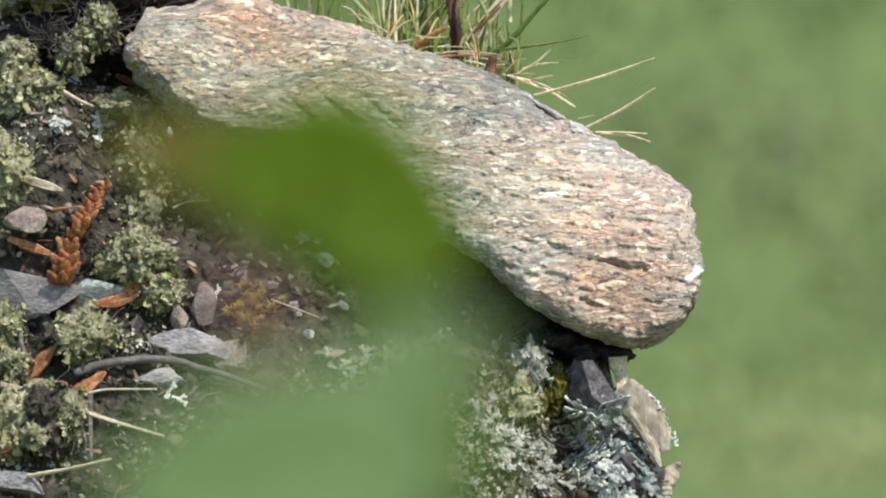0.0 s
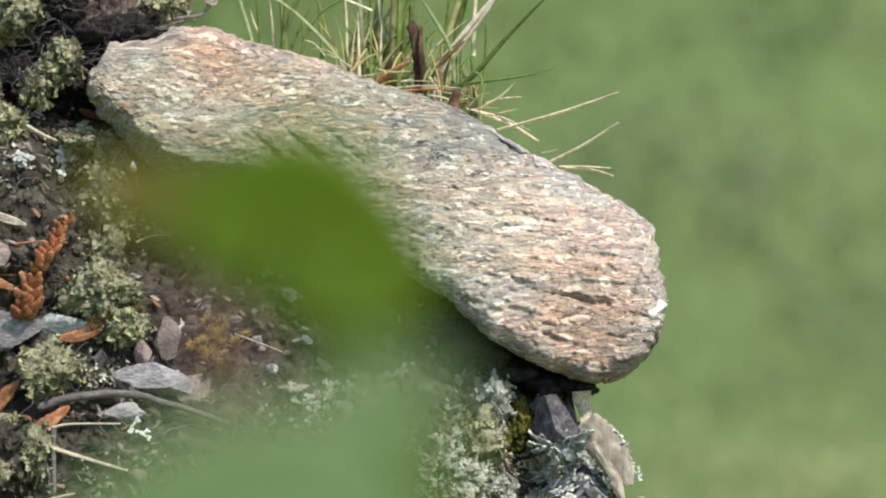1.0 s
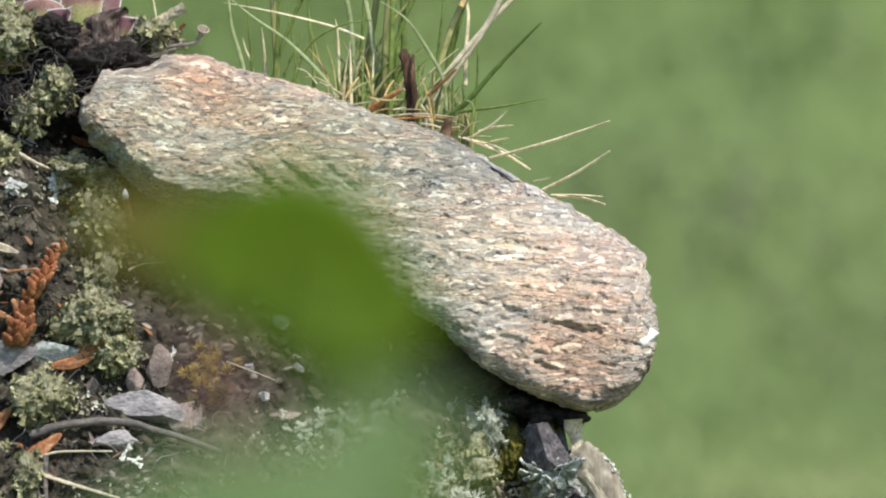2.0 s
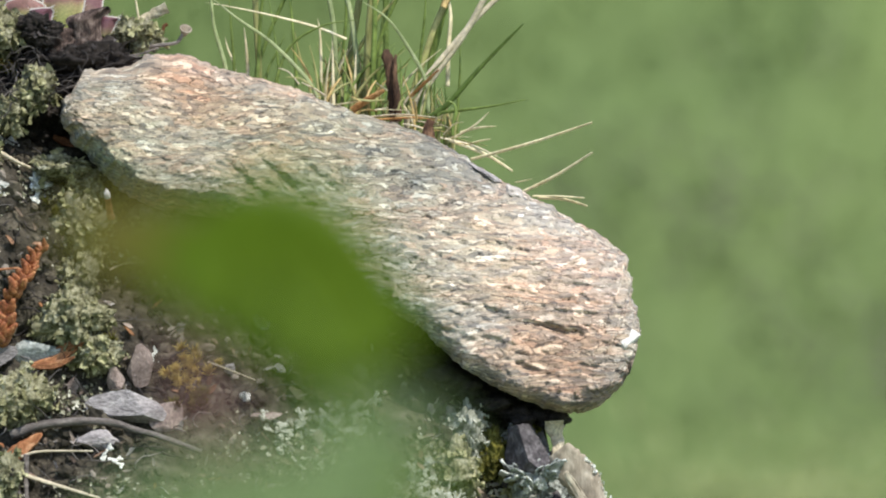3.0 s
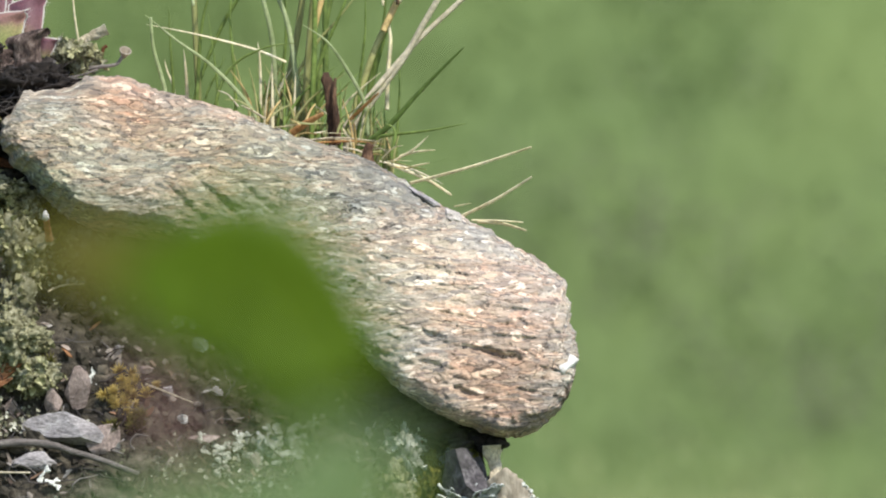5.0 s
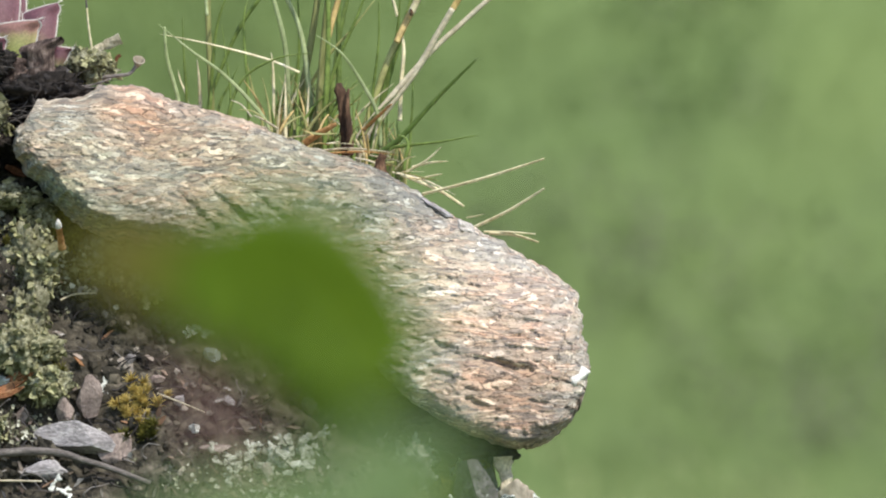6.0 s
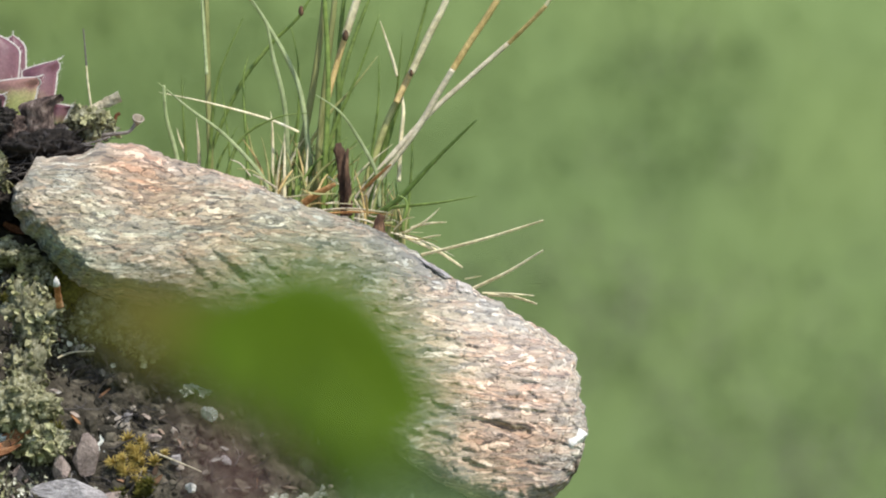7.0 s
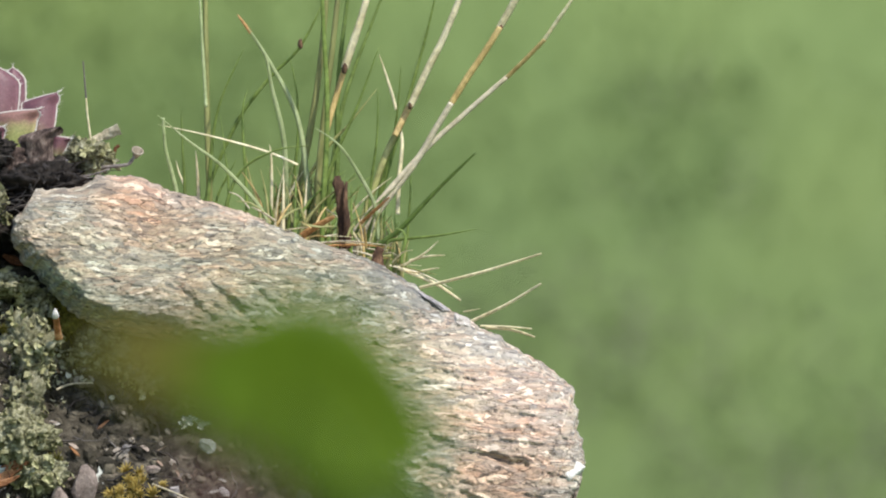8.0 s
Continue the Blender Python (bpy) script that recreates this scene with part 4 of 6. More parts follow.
def crust():
    rnd = random.Random(11)
    bm = Shape()
    for x0, z0, sx, sz, n in ((-104.1, 31.7, 14, 7, 40), (-108.6, 57.2, 14, 8, 50), (-21.6, -38.9, 18, 10, 130),
                              (12.9, -53.9, 12, 12, 230), (21.9, -38.9, 7, 12, 210), (-80.1, -23.9, 10, 6, 70), (-108.6, -53.9, 14, 8, 90), (-68.1, -53.9, 20, 8, 90), (-72.6, 16.7, 12, 6, 90), (-85.4, 33.9, 9, 4, 70)):
        for _ in range(int(2.6 * n)):
            x, z = rnd.gauss(x0, sx * 0.6), rnd.gauss(z0, sz * 0.6)
            nrm = (OUT + Vector((rnd.gauss(0, 0.4), rnd.gauss(0, 0.2), rnd.gauss(0, 0.4)))).normalized()
            if n > 200 and rnd.random() < 0.45:
                tongue(bm, ground_at(x, z, rnd.uniform(0.3, 2.0)), nrm, rnd.uniform(1.0, 3.0), rnd.uniform(0.25, 0.6), rnd)
            else:
                lobe(bm, ground_at(x, z, rnd.uniform(0.3, 1.5)), nrm, rnd.uniform(0.3, 0.8) / 1000, rnd)
    solid("lichen_crust", bm, CRUST, "grey-green scaly lichen crust over the soil", "lichen", kind="stuff", smooth=False)


crumbs()
crust()


def knob(q, k):
    """Rough, pitted crust: how far a place stands out, in millimetres."""
    w = q * 1000
    return k * (1.0 - 2.2 * abs(noise.noise(w * 0.30)) + 0.75 * (0.45 - abs(noise.noise(w * 0.75 + Vector((3, 1, 7))))) * 2 + 0.75 * noise.noise(w * 1.7) + 0.4 * noise.noise(w * 3.1))


def cushion(x, z, w, h, material, seed, label, lift=2.0, dense=1.0, name="lichen_cushion"):
    """A pitted, knobbly cushion with ruffled scales standing out of it."""
    rnd = random.Random(seed)
    c = ground_at(x, z, lift)
    body = Shape()
    lump(body, c, (w, w * 0.75, h), seed, 0.6, 5)
    for v in body.verts:
        v.co += (v.co - c).normalized() * knob(v.co, 1.0 if dense > 0.5 else 1.2) / 1000
    tips = [(v.co.copy(), (v.co - c).normalized()) for v in body.verts if (v.co - c).y < w * 0.0003]
    ob = thing(name, c - Vector((0, 0, h / 1000)), label, "lichen", "lichen cushions on the bank")
    part("cushion", body, PEAT if dense < 0.5 else LICHEN_CORE if material == LICHEN else material, ob, "pitted crumbly body")
    scales = Shape()
    for _ in range(int(4.6 * w * h * dense)):
        q, nrm = rnd.choice(tips)
        nrm = (nrm + Vector((rnd.gauss(0, 0.45), rnd.gauss(0, 0.35), rnd.gauss(0.1, 0.45)))).normalized()
        big = rnd.uniform(0.35, 1.4) * (1.0 if dense > 0.5 else 0.6)
        if rnd.random() < 0.4 and dense > 0.5:
            tongue(scales, q, nrm, big * rnd.uniform(1.4, 2.6), big * 0.6, rnd)
        else:
            lobe(scales, q + nrm * rnd.uniform(-0.0002, 0.0007), nrm, big / 1000, rnd)
    part("crust", scales, material if dense > 0.5 else ROOT, ob, "curled scaly crust", smooth=False)


YG = "yellow-green crusty lichen cushion on dark soil"
cushion(-91.6, 59.0, 3.9, 5.0, LICHEN, 1, YG, 19, 0.9)
cushion(-102.1, 53.4, 9, 7, LICHEN, 2, "dark soil clod with sparse lichen scales", 1, 0.16)
cushion(-110.0, 41.6, 6.4, 5.4, LICHEN, 3, YG, 5)
cushion(-112.6, 50.4, 4.6, 4.2, LICHEN, 4, "grey lichen cushion on dark soil", 4, 0.6)
cushion(-103.6, 73.6, 7.6, 6.0, LICHEN, 24, YG, 20)
cushion(-114.5, 69.0, 5.5, 5.5, LICHEN, 36, YG, 7)
cushion(-98.2, 52.0, 3.0, 3.8, LICHEN, 25, YG, 14, 0.7)
cushion(-100.2, 66.1, 3.6, 2.2, MOSS, 26, "olive moss cushion on dark soil", 7, 1.0)
cushion(-105.0, 67.2, 4.4, 2.6, MOSS_GOLD, 35, "golden moss cushion on dark soil", 12, 1.0)
cushion(-92.8, 71.2, 3.4, 2.6, MOSS, 27, "olive moss cushion on dark soil", 10, 1.0)
cushion(-93.0, 51.3, 8, 5, LICHEN, 28, "dark soil clod beside the slab", 3, 0.2)
cushion(-116.9, 19.7, 6.5, 8, LICHEN, 5, YG, 3)
cushion(-79.8, 22.6, 6.0, 7, LICHEN, 18, "grey-green lichen cushion beside the slab", 4, 0.8)
cushion(-59.2, 21.4, 8.5, 5, LICHEN, 19, "grey-green lichen cushion under the slab", 4, 0.7)
cushion(-69.3, 32.3, 9, 4.5, MOSS, 21, "dark olive moss under the slab", 3, 0.9)
cushion(-49.3, 16.0, 6, 4, LICHEN, 20, "grey-green lichen cushion under the slab", 3, 0.7)
cushion(-80.6, 6.2, 4.4, 8, LICHEN, 6, "tall grey-green lichen cushion among moss", 3, 0.8)
cushion(-80.9, -2.1, 7.2, 6.5, LICHEN, 7, "tall grey-green lichen cushion among moss", 4, 0.8)
cushion(-94.9, -23.1, 5.8, 5.8, LICHEN, 8, YG, 4)
cushion(-76.4, -11.1, 5.0, 3.5, LICHEN, 9, "small green lichen tuft between stones", 2, 0.9)
cushion(-116.4, -20.9, 4, 5, LICHEN, 10, YG, 3)
cushion(-114.9, -31.4, 4, 3.6, LICHEN, 11, YG, 3)
cushion(-104.4, -45.9, 6.6, 8.2, SOIL, 12, "dark earthy clod with a crumbly crust", 5, 0.6)
cushion(-98.4, -44.1, 2.4, 4.8, LICHEN, 29, "narrow grey-green lichen on an earthy clod", 12, 0.8)
cushion(-106.8, -37.4, 3.6, 2.2, LICHEN, 30, "narrow grey-green lichen on an earthy clod", 11, 0.7)
cushion(-108.6, -50.1, 2.6, 2.0, LICHEN, 31, "small grey-green lichen on an earthy clod", 13, 0.7)
cushion(-115.4, -47.1, 5.5, 7, LICHEN, 13, YG, 3)
cushion(-91.6, 74.6, 4.6, 3.0, LICHEN, 37, "dark soil clod under the houseleek", 20, 0.25)
cushion(-83.1, 64.3, 16, 6.5, LICHEN, 14, "dark soil clod under the houseleek", 6, 0.3)
cushion(-65.6, 73.2, 6, 3.2, LICHEN, 15, YG, 5)
cushion(-82.9, 62.4, 6, 4, MOSS, 16, "olive moss cushion on dark soil", 1, 1.0)
cushion(-85.3, 69.1, 9, 4, LICHEN, 17, "dark soil clod with root ends", 2, 0.3)


def antlers(x, z, w, h, n, material, seed, label, lift=1.5):
    """Forked flat lichen lobes that spread from a middle."""
    rnd = random.Random(seed)
    middle = ground_at(x, z, lift)
    bm = Shape()
    for _ in range(n):
        q = ground_at(x + rnd.gauss(0, w * 0.5), z + rnd.gauss(0, h * 0.5), lift * rnd.uniform(0.2, 1.5))
        lean = (OUT + Vector((rnd.gauss(0, 0.3), rnd.gauss(0, 0.2), rnd.gauss(0, 0.3)))).normalized()
        apart = q - middle
        way = Vector((apart.x * 250 + rnd.gauss(0, 0.5), rnd.gauss(0, 0.3), apart.z * 250 + rnd.gauss(-0.2, 0.5)))
        frond(bm, q, lean, way, rnd.uniform(1.2, 2.8), rnd.uniform(0.8, 1.7), rnd, 2 if rnd.random() < 0.6 else 1)
    solid("branched_lichen", bm, material, label, "lichen", kind="stuff" if n > 35 else "", group="" if n > 35 else "branched lichens on the bank")


cushion(23.6, -31.4, 3.8, 6.0, LICHEN_RIBBON, 33, "grey-green hanging lichen below the slab", 9, 0.8, name="hanging_lichen")
cushion(20.6, -42.4, 4.2, 6.5, LICHEN, 34, "grey-green hanging lichen below the slab", 7, 0.8, name="hanging_lichen")
cushion(30.2, -36.8, 1.8, 5.4, MOSS, 32, "golden olive moss strip beside a dark stone", 11, 1.0, name="moss_strip")
cushion(-85.4, 38.3, 5.5, 2.2, LICHEN, 22, "curled olive lichen beside the slab", 12, 0.8)
cushion(-78.3, 33.9, 4.0, 2.4, LICHEN, 23, "curled olive lichen beside the slab", 12, 0.8)
antlers(-102.0, 33.5, 1.2, 0.8, 7, LICHEN_PALE, 21, "white branched lichen on dark soil")
antlers(-90.4, 32.6, 1.0, 1.0, 6, LICHEN_PALE, 22, "white branched lichen on dark soil")
antlers(-73.1, -38.6, 0.9, 1.2, 3, LICHEN_PALE, 23, "white branched lichen beside a twig")
antlers(-97.4, 46.7, 0.6, 0.6, 3, LICHEN_PALE, 24, "white branched lichen on dark soil")
antlers(13.4, -46.9, 5.0, 5.0, 46, LICHEN_RIBBON, 25, "pale branched lichen hanging below the slab")
antlers(25.2, -58.4, 5.5, 6.0, 46, LICHEN_RIBBON, 26, "pale branched lichen hanging below the slab")
antlers(-8.0, -27.6, 6.0, 2.6, 36, LICHEN_RIBBON, 27, "pale grey-green branched lichen on the bank")
antlers(17.6, -52.4, 5.0, 4.0, 40, LICHEN_RIBBON, 28, "pale grey-green branched lichen on the bank")
antlers(-20.2, -31.4, 8.0, 3.0, 30, LICHEN_RIBBON, 29, "pale grey-green branched lichen on the bank")
antlers(-59.1, -8.1, 0.5, 0.4, 2, LICHEN_PALE, 30, "small pale lichen on dark soil")
antlers(-35.4, 4.4, 0.5, 0.5, 3, LICHEN_PALE, 31, "small pale lichen on dark soil")


# ---- stones and chips ----
def split_stone(bm, c, size, seed, cuts=11, near=0.5, far=0.85, faces=()):
    """Breaks flat faces into a lump."""
    rnd = random.Random(seed + 900)
    size = Vector(size) / 1000
    planes = [(Vector(n).normalized(), reach) for n, reach in faces]
    for _ in range(cuts):
        n = Vector((rnd.gauss(0, 1), rnd.gauss(-0.3, 0.8), rnd.gauss(0.2, 1))).normalized()
        planes.append((n, rnd.uniform(near, far)))
    for v in bm.verts:
        q = v.co - c
        q = Vector((q.x / size.x, q.y / size.y, q.z / size.z))
        for n, reach in planes:
            over = q.dot(n) - reach
            if over > 0:
                q -= n * over * 0.985
        v.co = c + Vector((q.x * size.x, q.y * size.y, q.z * size.z))


def stone(x, z, w, h, d, material, seed, label, turn=(0, 0, 0), lift=1.0, angular=0.9):
    bm = Shape()
    c = ground_at(x, z, lift)
    lump(bm, c, (w * 0.68, d * 0.68, h * 0.68), seed, 0.25, 4, turn, angular * 0.6)
    split_stone(bm, c, (w * 0.68, d * 0.68, h * 0.68), seed, 7, 0.3, 0.62)
    solid("stone", bm, material, label, "stone", "stones on the bank", smooth=False)


stone(-110.4, -13.0, 25, 18, 10, STONE, 41, "flat purple-grey stone in dark soil", (20, 8, 0), 2)
stone(-66.9, -26.0, 21, 10, 8, STONE, 42, "flat grey stone with a pale edge", (25, 4, 0), 3)
stone(-57.4, -28.1, 12, 12, 7, STONE_PINK, 43, "brown weathered stone beside a grey one", (10, 0, 0), 2)
stone(-90.3, -11.1, 14, 6, 6, LICHEN_BLUE, 44, "pale green-grey flat stone", (10, 4, 0), 3)
stone(-110.9, 8.0, 15, 8.5, 7, STONE_PINK, 45, "beige stone half in the soil", (0, 0, 0), 2)
stone(-69.6, -18.2, 5.4, 7.6, 3, STONE_PINK, 46, "small pinkish chip standing in the soil", (0, 5, 0), 3)
stone(-63.6, -15.8, 7.4, 10.4, 3, STONE_PINK, 47, "pinkish grey chip standing in the soil", (0, -15, 0), 2.5)
stone(-81.6, -19.7, 4, 5, 3, STONE_PINK, 48, "small pinkish chip standing in the soil", (0, 0, 0), 2)
stone(-31.4, -2.3, 4.6, 4.2, 2, LICHEN_BLUE, 49, "small round pale chip", (0, 0, 0), 3)
stone(-77.4, -34.5, 14, 5, 5, STONE, 50, "thin grey-brown stone flake", (10, 3, 0), 2)
stone(-114.6, -61.4, 18, 9, 9, STONE, 51, "purple-grey rock in dark soil", (0, 25, 0), 3)
stone(-84.4, 36.1, 8, 6, 6, STONE_DARK, 52, "dark stone beside the slab", (0, 0, 0), 2)
stone(-35.0, -22.5, 3, 3, 2, STONE_WHITE, 53, "small white quartz chip", (0, 0, 0), 2.5)
stone(-30.5, -27.7, 9, 3.5, 4, STONE_PINK, 54, "thin beige stone flake", (5, 5, 0), 2)
stone(-45.6, -9.6, 3.6, 2.6, 2, STONE_PINK, 55, "small pinkish chip standing in the soil", (0, 0, 0), 2)
stone(-35.9, -22.4, 3, 2.4, 2, STONE_WHITE, 56, "small white quartz chip", (0, 0, 0), 2)
stone(-39.6, -14.9, 3.4, 3, 2, STONE, 57, "small grey chip in dark soil", (0, 20, 0), 2)
stone(-53.1, -4.4, 3.6, 3, 2, STONE, 58, "small grey chip in dark soil", (0, 40, 0), 2)
stone(-26.9, -14.9, 4, 3, 2, STONE, 59, "small grey chip in dark soil", (0, 10, 0), 2)


# ---- twigs, straws and dead leaves ----
def rod(name, pts, width, material, label, category, group="", sides=7, flat=1.0, tip=0.5, rough=0.25, lift=2.0):
    """A twig or straw lying on the bank along points (x, z)."""
    way = [ground_at(x, z, lift) for x, z in pts]
    mean = sum(q.y for q in way) / len(way)
    way = [Vector((q.x, 0.35 * q.y + 0.65 * mean, q.z)) for q in way]
    bm = Shape()
    sweep(bm, spline(way, 26), lambda u: width / 2000 * (1 + (tip - 1) * u), sides, flat, rough)
    solid(name, bm, material, label, category, group)


rod("twig", [(-97.7, -33.2), (-90.6, -30.6), (-80.9, -29.4), (-71.1, -29.6), (-65.1, -31.4), (-57.6, -33.5), (-47.1, -37.4)], 2.8, TWIG, "weathered grey twig lying on the bank", "twig", "twigs on the bank", lift=5)
rod("twig", [(-112.4, -19.4), (-111.9, -25.4), (-109.8, -29.9)], 1.8, TWIG, "short dark twig in the soil", "twig", "twigs on the bank", lift=4)
rod("twig", [(-101.4, 42.2), (-96.6, 39.5), (-91.8, 37.4)], 1.3, STRAW_GREY, "thin grey twig in dark soil", "twig", "twigs on the bank", lift=4)
rod("twig", [(-117.6, -36.2), (-111.6, -37.4), (-104.9, -39.5)], 2.4, TAN, "short tan twig on the bank", "twig", "twigs on the bank", lift=5)
rod("twig", [(-45.6, -13.4), (-39.6, -15.6), (-32.9, -18.2)], 0.6, STRAW_GREY, "hair-thin pale root on dark soil", "root", lift=3)
rod("twig", [(-71.7, 10.9), (-68.0, 12.5), (-62.0, 13.0)], 0.7, STRAW_GREY, "hair-thin pale root on dark soil", "root", lift=3)
rod("root", [(26.2, -23.6), (27.2, -28.4), (27.6, -33.0)], 2.0, RUST, "rust-brown root hanging under the slab", "root", lift=12)
rod("straw", [(-93.6, -38.1), (-93.6, -46.4), (-93.5, -55.7)], 1.7, TWIG, "grey dry straw on the bank", "straw", "straws on the bank", flat=0.4, lift=8)
rod("straw", [(-98.4, -41.1), (-96.3, -46.4), (-94.4, -52.4)], 1.4, TWIG, "grey dry straw on the bank", "straw", "straws on the bank", flat=0.4, lift=7)
rod("straw", [(-98.1, -42.2), (-87.6, -45.6), (-74.1, -49.7)], 1.8, STRAW_GREY, "pale dry straw on the bank", "straw", "straws on the bank", flat=0.4, lift=6)
rod("straw", [(-110.4, -60.3), (-99.6, -58.4), (-87.9, -55.7)], 1.9, STRAW_GREY, "grey dry straw on the bank", "straw", "straws on the bank", flat=0.5, lift=7)
rod("straw", [(-95.1, -38.9), (-89.9, -37.4), (-75.9, -37.2)], 0.9, STRAW_GREY, "thin pale straw on the bank", "straw", "straws on the bank", lift=6)
rod("straw", [(-104.1, 10.4), (-99.6, 11.0), (-95.9, 11.3)], 0.9, NEEDLE, "thin orange stalk on dark soil", "straw", "straws on the bank", lift=4)


def scrap(pts, width, material, label, lift=3.0):
    """A dead leaf, pointed at both ends, folded along its midrib and bent."""
    way = spline([ground_at(x, z, lift) for x, z in pts], 15)
    mean = sum(q.y for q in way) / len(way)
    way = [Vector((q.x, 0.3 * q.y + 0.7 * mean, q.z)) for q in way]
    bm = Shape()
    rows = []
    for i, q in enumerate(way):
        u = i / 14
        along = (way[min(i + 1, 14)] - way[max(i - 1, 0)]).normalized()
        across = along.cross(Vector((0, -1, 0))).normalized()
        half = width / 2000 * (0.05 + 0.95 * math.sin(math.pi * (0.1 + 0.88 * u)) ** 0.9) * (1 + 0.25 * noise.noise(q * 500))
        edge = [(-1.0, 0.0), (-0.5, -0.25), (0.0, 0.35), (0.55, -0.2), (0.9, 0.1), (0.5, -0.05), (0.0, 0.55), (-0.5, -0.05)]
        rows.append([bm.verts.add(q + across * half * a + Vector((0, -1, 0.3)) * half * -b) for a, b in edge])
    for a, b in zip(rows, rows[1:]):
        for k in range(8):
            bm.faces.add((a[k], a[(k + 1) % 8], b[(k + 1) % 8], b[k]))
    bm.faces.add(rows[0])
    bm.faces.add(rows[-1][::-1])
    solid("dead_leaf", bm, material, label, "leaf", "dead leaves on the bank")


OR = "rolled orange-brown dead leaf on dark soil"
scrap([(-115.5, 2.9), (-109.4, 0.5), (-102.3, -2.1)], 3.0, NEEDLE, OR)
scrap([(-111.3, -35.1), (-107.1, -30.6), (-102.6, -25.7)], 4.5, NEEDLE, OR, 5)
scrap([(-99.9, -40.1), (-95.1, -37.1), (-89.4, -32.6)], 4.5, NEEDLE, OR, 5)
scrap([(-95.1, -15.2), (-86.9, -13.4), (-78.3, -8.3)], 2.7, NEEDLE, OR, 4)
scrap([(-111.9, 18.9), (-107.1, 17.3), (-100.8, 15.5)], 3.0, TAN, "rolled tan dead leaf on dark soil", 4)
scrap([(-110.9, -36.6), (-106.4, -37.4), (-99.6, -35.9)], 6.0, NEEDLE, OR, 3)
scrap([(-92.1, -14.9), (-86.1, -14.6), (-80.9, -12.2)], 2.0, NEEDLE, OR, 5)
scrap([(-86.1, -10.5), (-81.6, -9.2), (-77.2, -7.0)], 2.2, NEEDLE, OR, 4)
scrap([(-117.6, -53.9), (-115.4, -52.8), (-113.1, -52.4)], 2.6, NEEDLE, OR, 4)
spot = ground_at(-71.4, 24.4, 14)
bud = thing("bud_scale", spot, "brown bud scale with a white tip in lichen", "bud")
bm = Shape()
sweep(bm, spline([spot, ground_at(-72.0, 27.4, 20), ground_at(-72.5, 30.4, 26)], 14), lambda u: 0.0010 * (1 - 0.25 * u), 8, 0.6, 0.2)
part("scale", bm, NEEDLE, bud)
bm = Shape()
sweep(bm, spline([ground_at(-72.5, 30.1, 26), ground_at(-72.6, 31.1, 27.5), ground_at(-72.7, 32.5, 28)], 12), lambda u: 0.00088 * (1.0 - u ** 2.5) + 0.00008, 8, 0.7, 0.1)
part("tip", bm, STONE_WHITE, bud, "white tip")
scrap([(-86.9, 46.2), (-83.9, 44.8), (-80.8, 43.7)], 2.6, RUST, "dark rust-brown leaf beside the slab", 4)


def bead_stem():
    """A dried rust-brown shoot set with swollen leaves."""
    rnd = random.Random(31)
    base = ground_at(-101.1, -11.1, 2)
    ob = thing("dried_shoot", base, "dried rust-orange shoot with swollen scaly leaves", "plant")
    way = [(-101.4, -8.9), (-99.9, -4.4), (-98.4, 0.9), (-96.3, 5.4), (-93.6, 9.9), (-91.8, 13.7), (-89.1, 16.7)]
    spine = spline([ground_at(x, z, 5) for x, z in way], 60)
    bm = Shape()
    sweep(bm, spine, lambda u: 0.0012 * (1.2 - 0.6 * u), 6, 1.0, 0.3)
    part("stem", bm, RUST, ob)
    for i in range(58):
        u = i / 57
        q = spine[int(u * 59)]
        a = i * 2.4
        side = Vector((math.cos(a), -abs(math.sin(a)) * 0.7, rnd.uniform(-0.2, 0.4)))
        r = 3.1 * (1.2 - 0.65 * u) * (0.6 if 0.3 < u < 0.42 else 1.0)
        bm = Shape()
        reach = (side + Vector((rnd.gauss(0, 0.25), -0.2, rnd.uniform(0.3, 1.1)))).normalized() * r * rnd.uniform(0.9, 1.6) / 1000
        foot = q + side * 0.0003
        bow = Vector((0, 0, 0.25 * r / 1000))
        sweep(bm, spline([foot, foot + reach * 0.5 - bow * 0.3, foot + reach + bow], 9), lambda t: r * 0.00042 * (0.35 + math.sin(math.pi * min(1, 0.12 + 0.85 * t))) * (1 - 0.35 * t), 7, 0.6, 0.25)
        part("leaf", bm, RUST_BRIGHT, ob)


bead_stem()


def star_moss(x, z, w, n, material, seed, label):
    """A tuft of pointed moss leaves."""
    rnd = random.Random(seed)
    bm = Shape()
    for _ in range(n // 13):
        q = ground_at(x + rnd.gauss(0, w * 0.45), z + rnd.gauss(0, w * 0.35), 1.5)
        axis = (OUT + Vector((rnd.gauss(0, 0.5), 0, rnd.gauss(0.2, 0.3)))).normalized()
        a = axis.orthogonal().normalized()
        b = axis.cross(a)
        size = rnd.uniform(1.6, 3.0) / 1000
        for k in range(22):
            turn, lift = k * 2.4, (0.25 + 1.5 * k / 22)
            way = (a * math.cos(turn) + b * math.sin(turn) + axis * lift).normalized() * size * rnd.uniform(0.8, 1.15)
            foot = q + axis * size * 0.5 * k / 22
            sweep(bm, [foot, foot + way * 0.55 + axis * size * 0.06, foot + way], lambda u: 0.00034 * (1.05 - u), 4, 0.45)
    solid("moss_tuft", bm, material, label, "moss", "moss tufts on the bank")


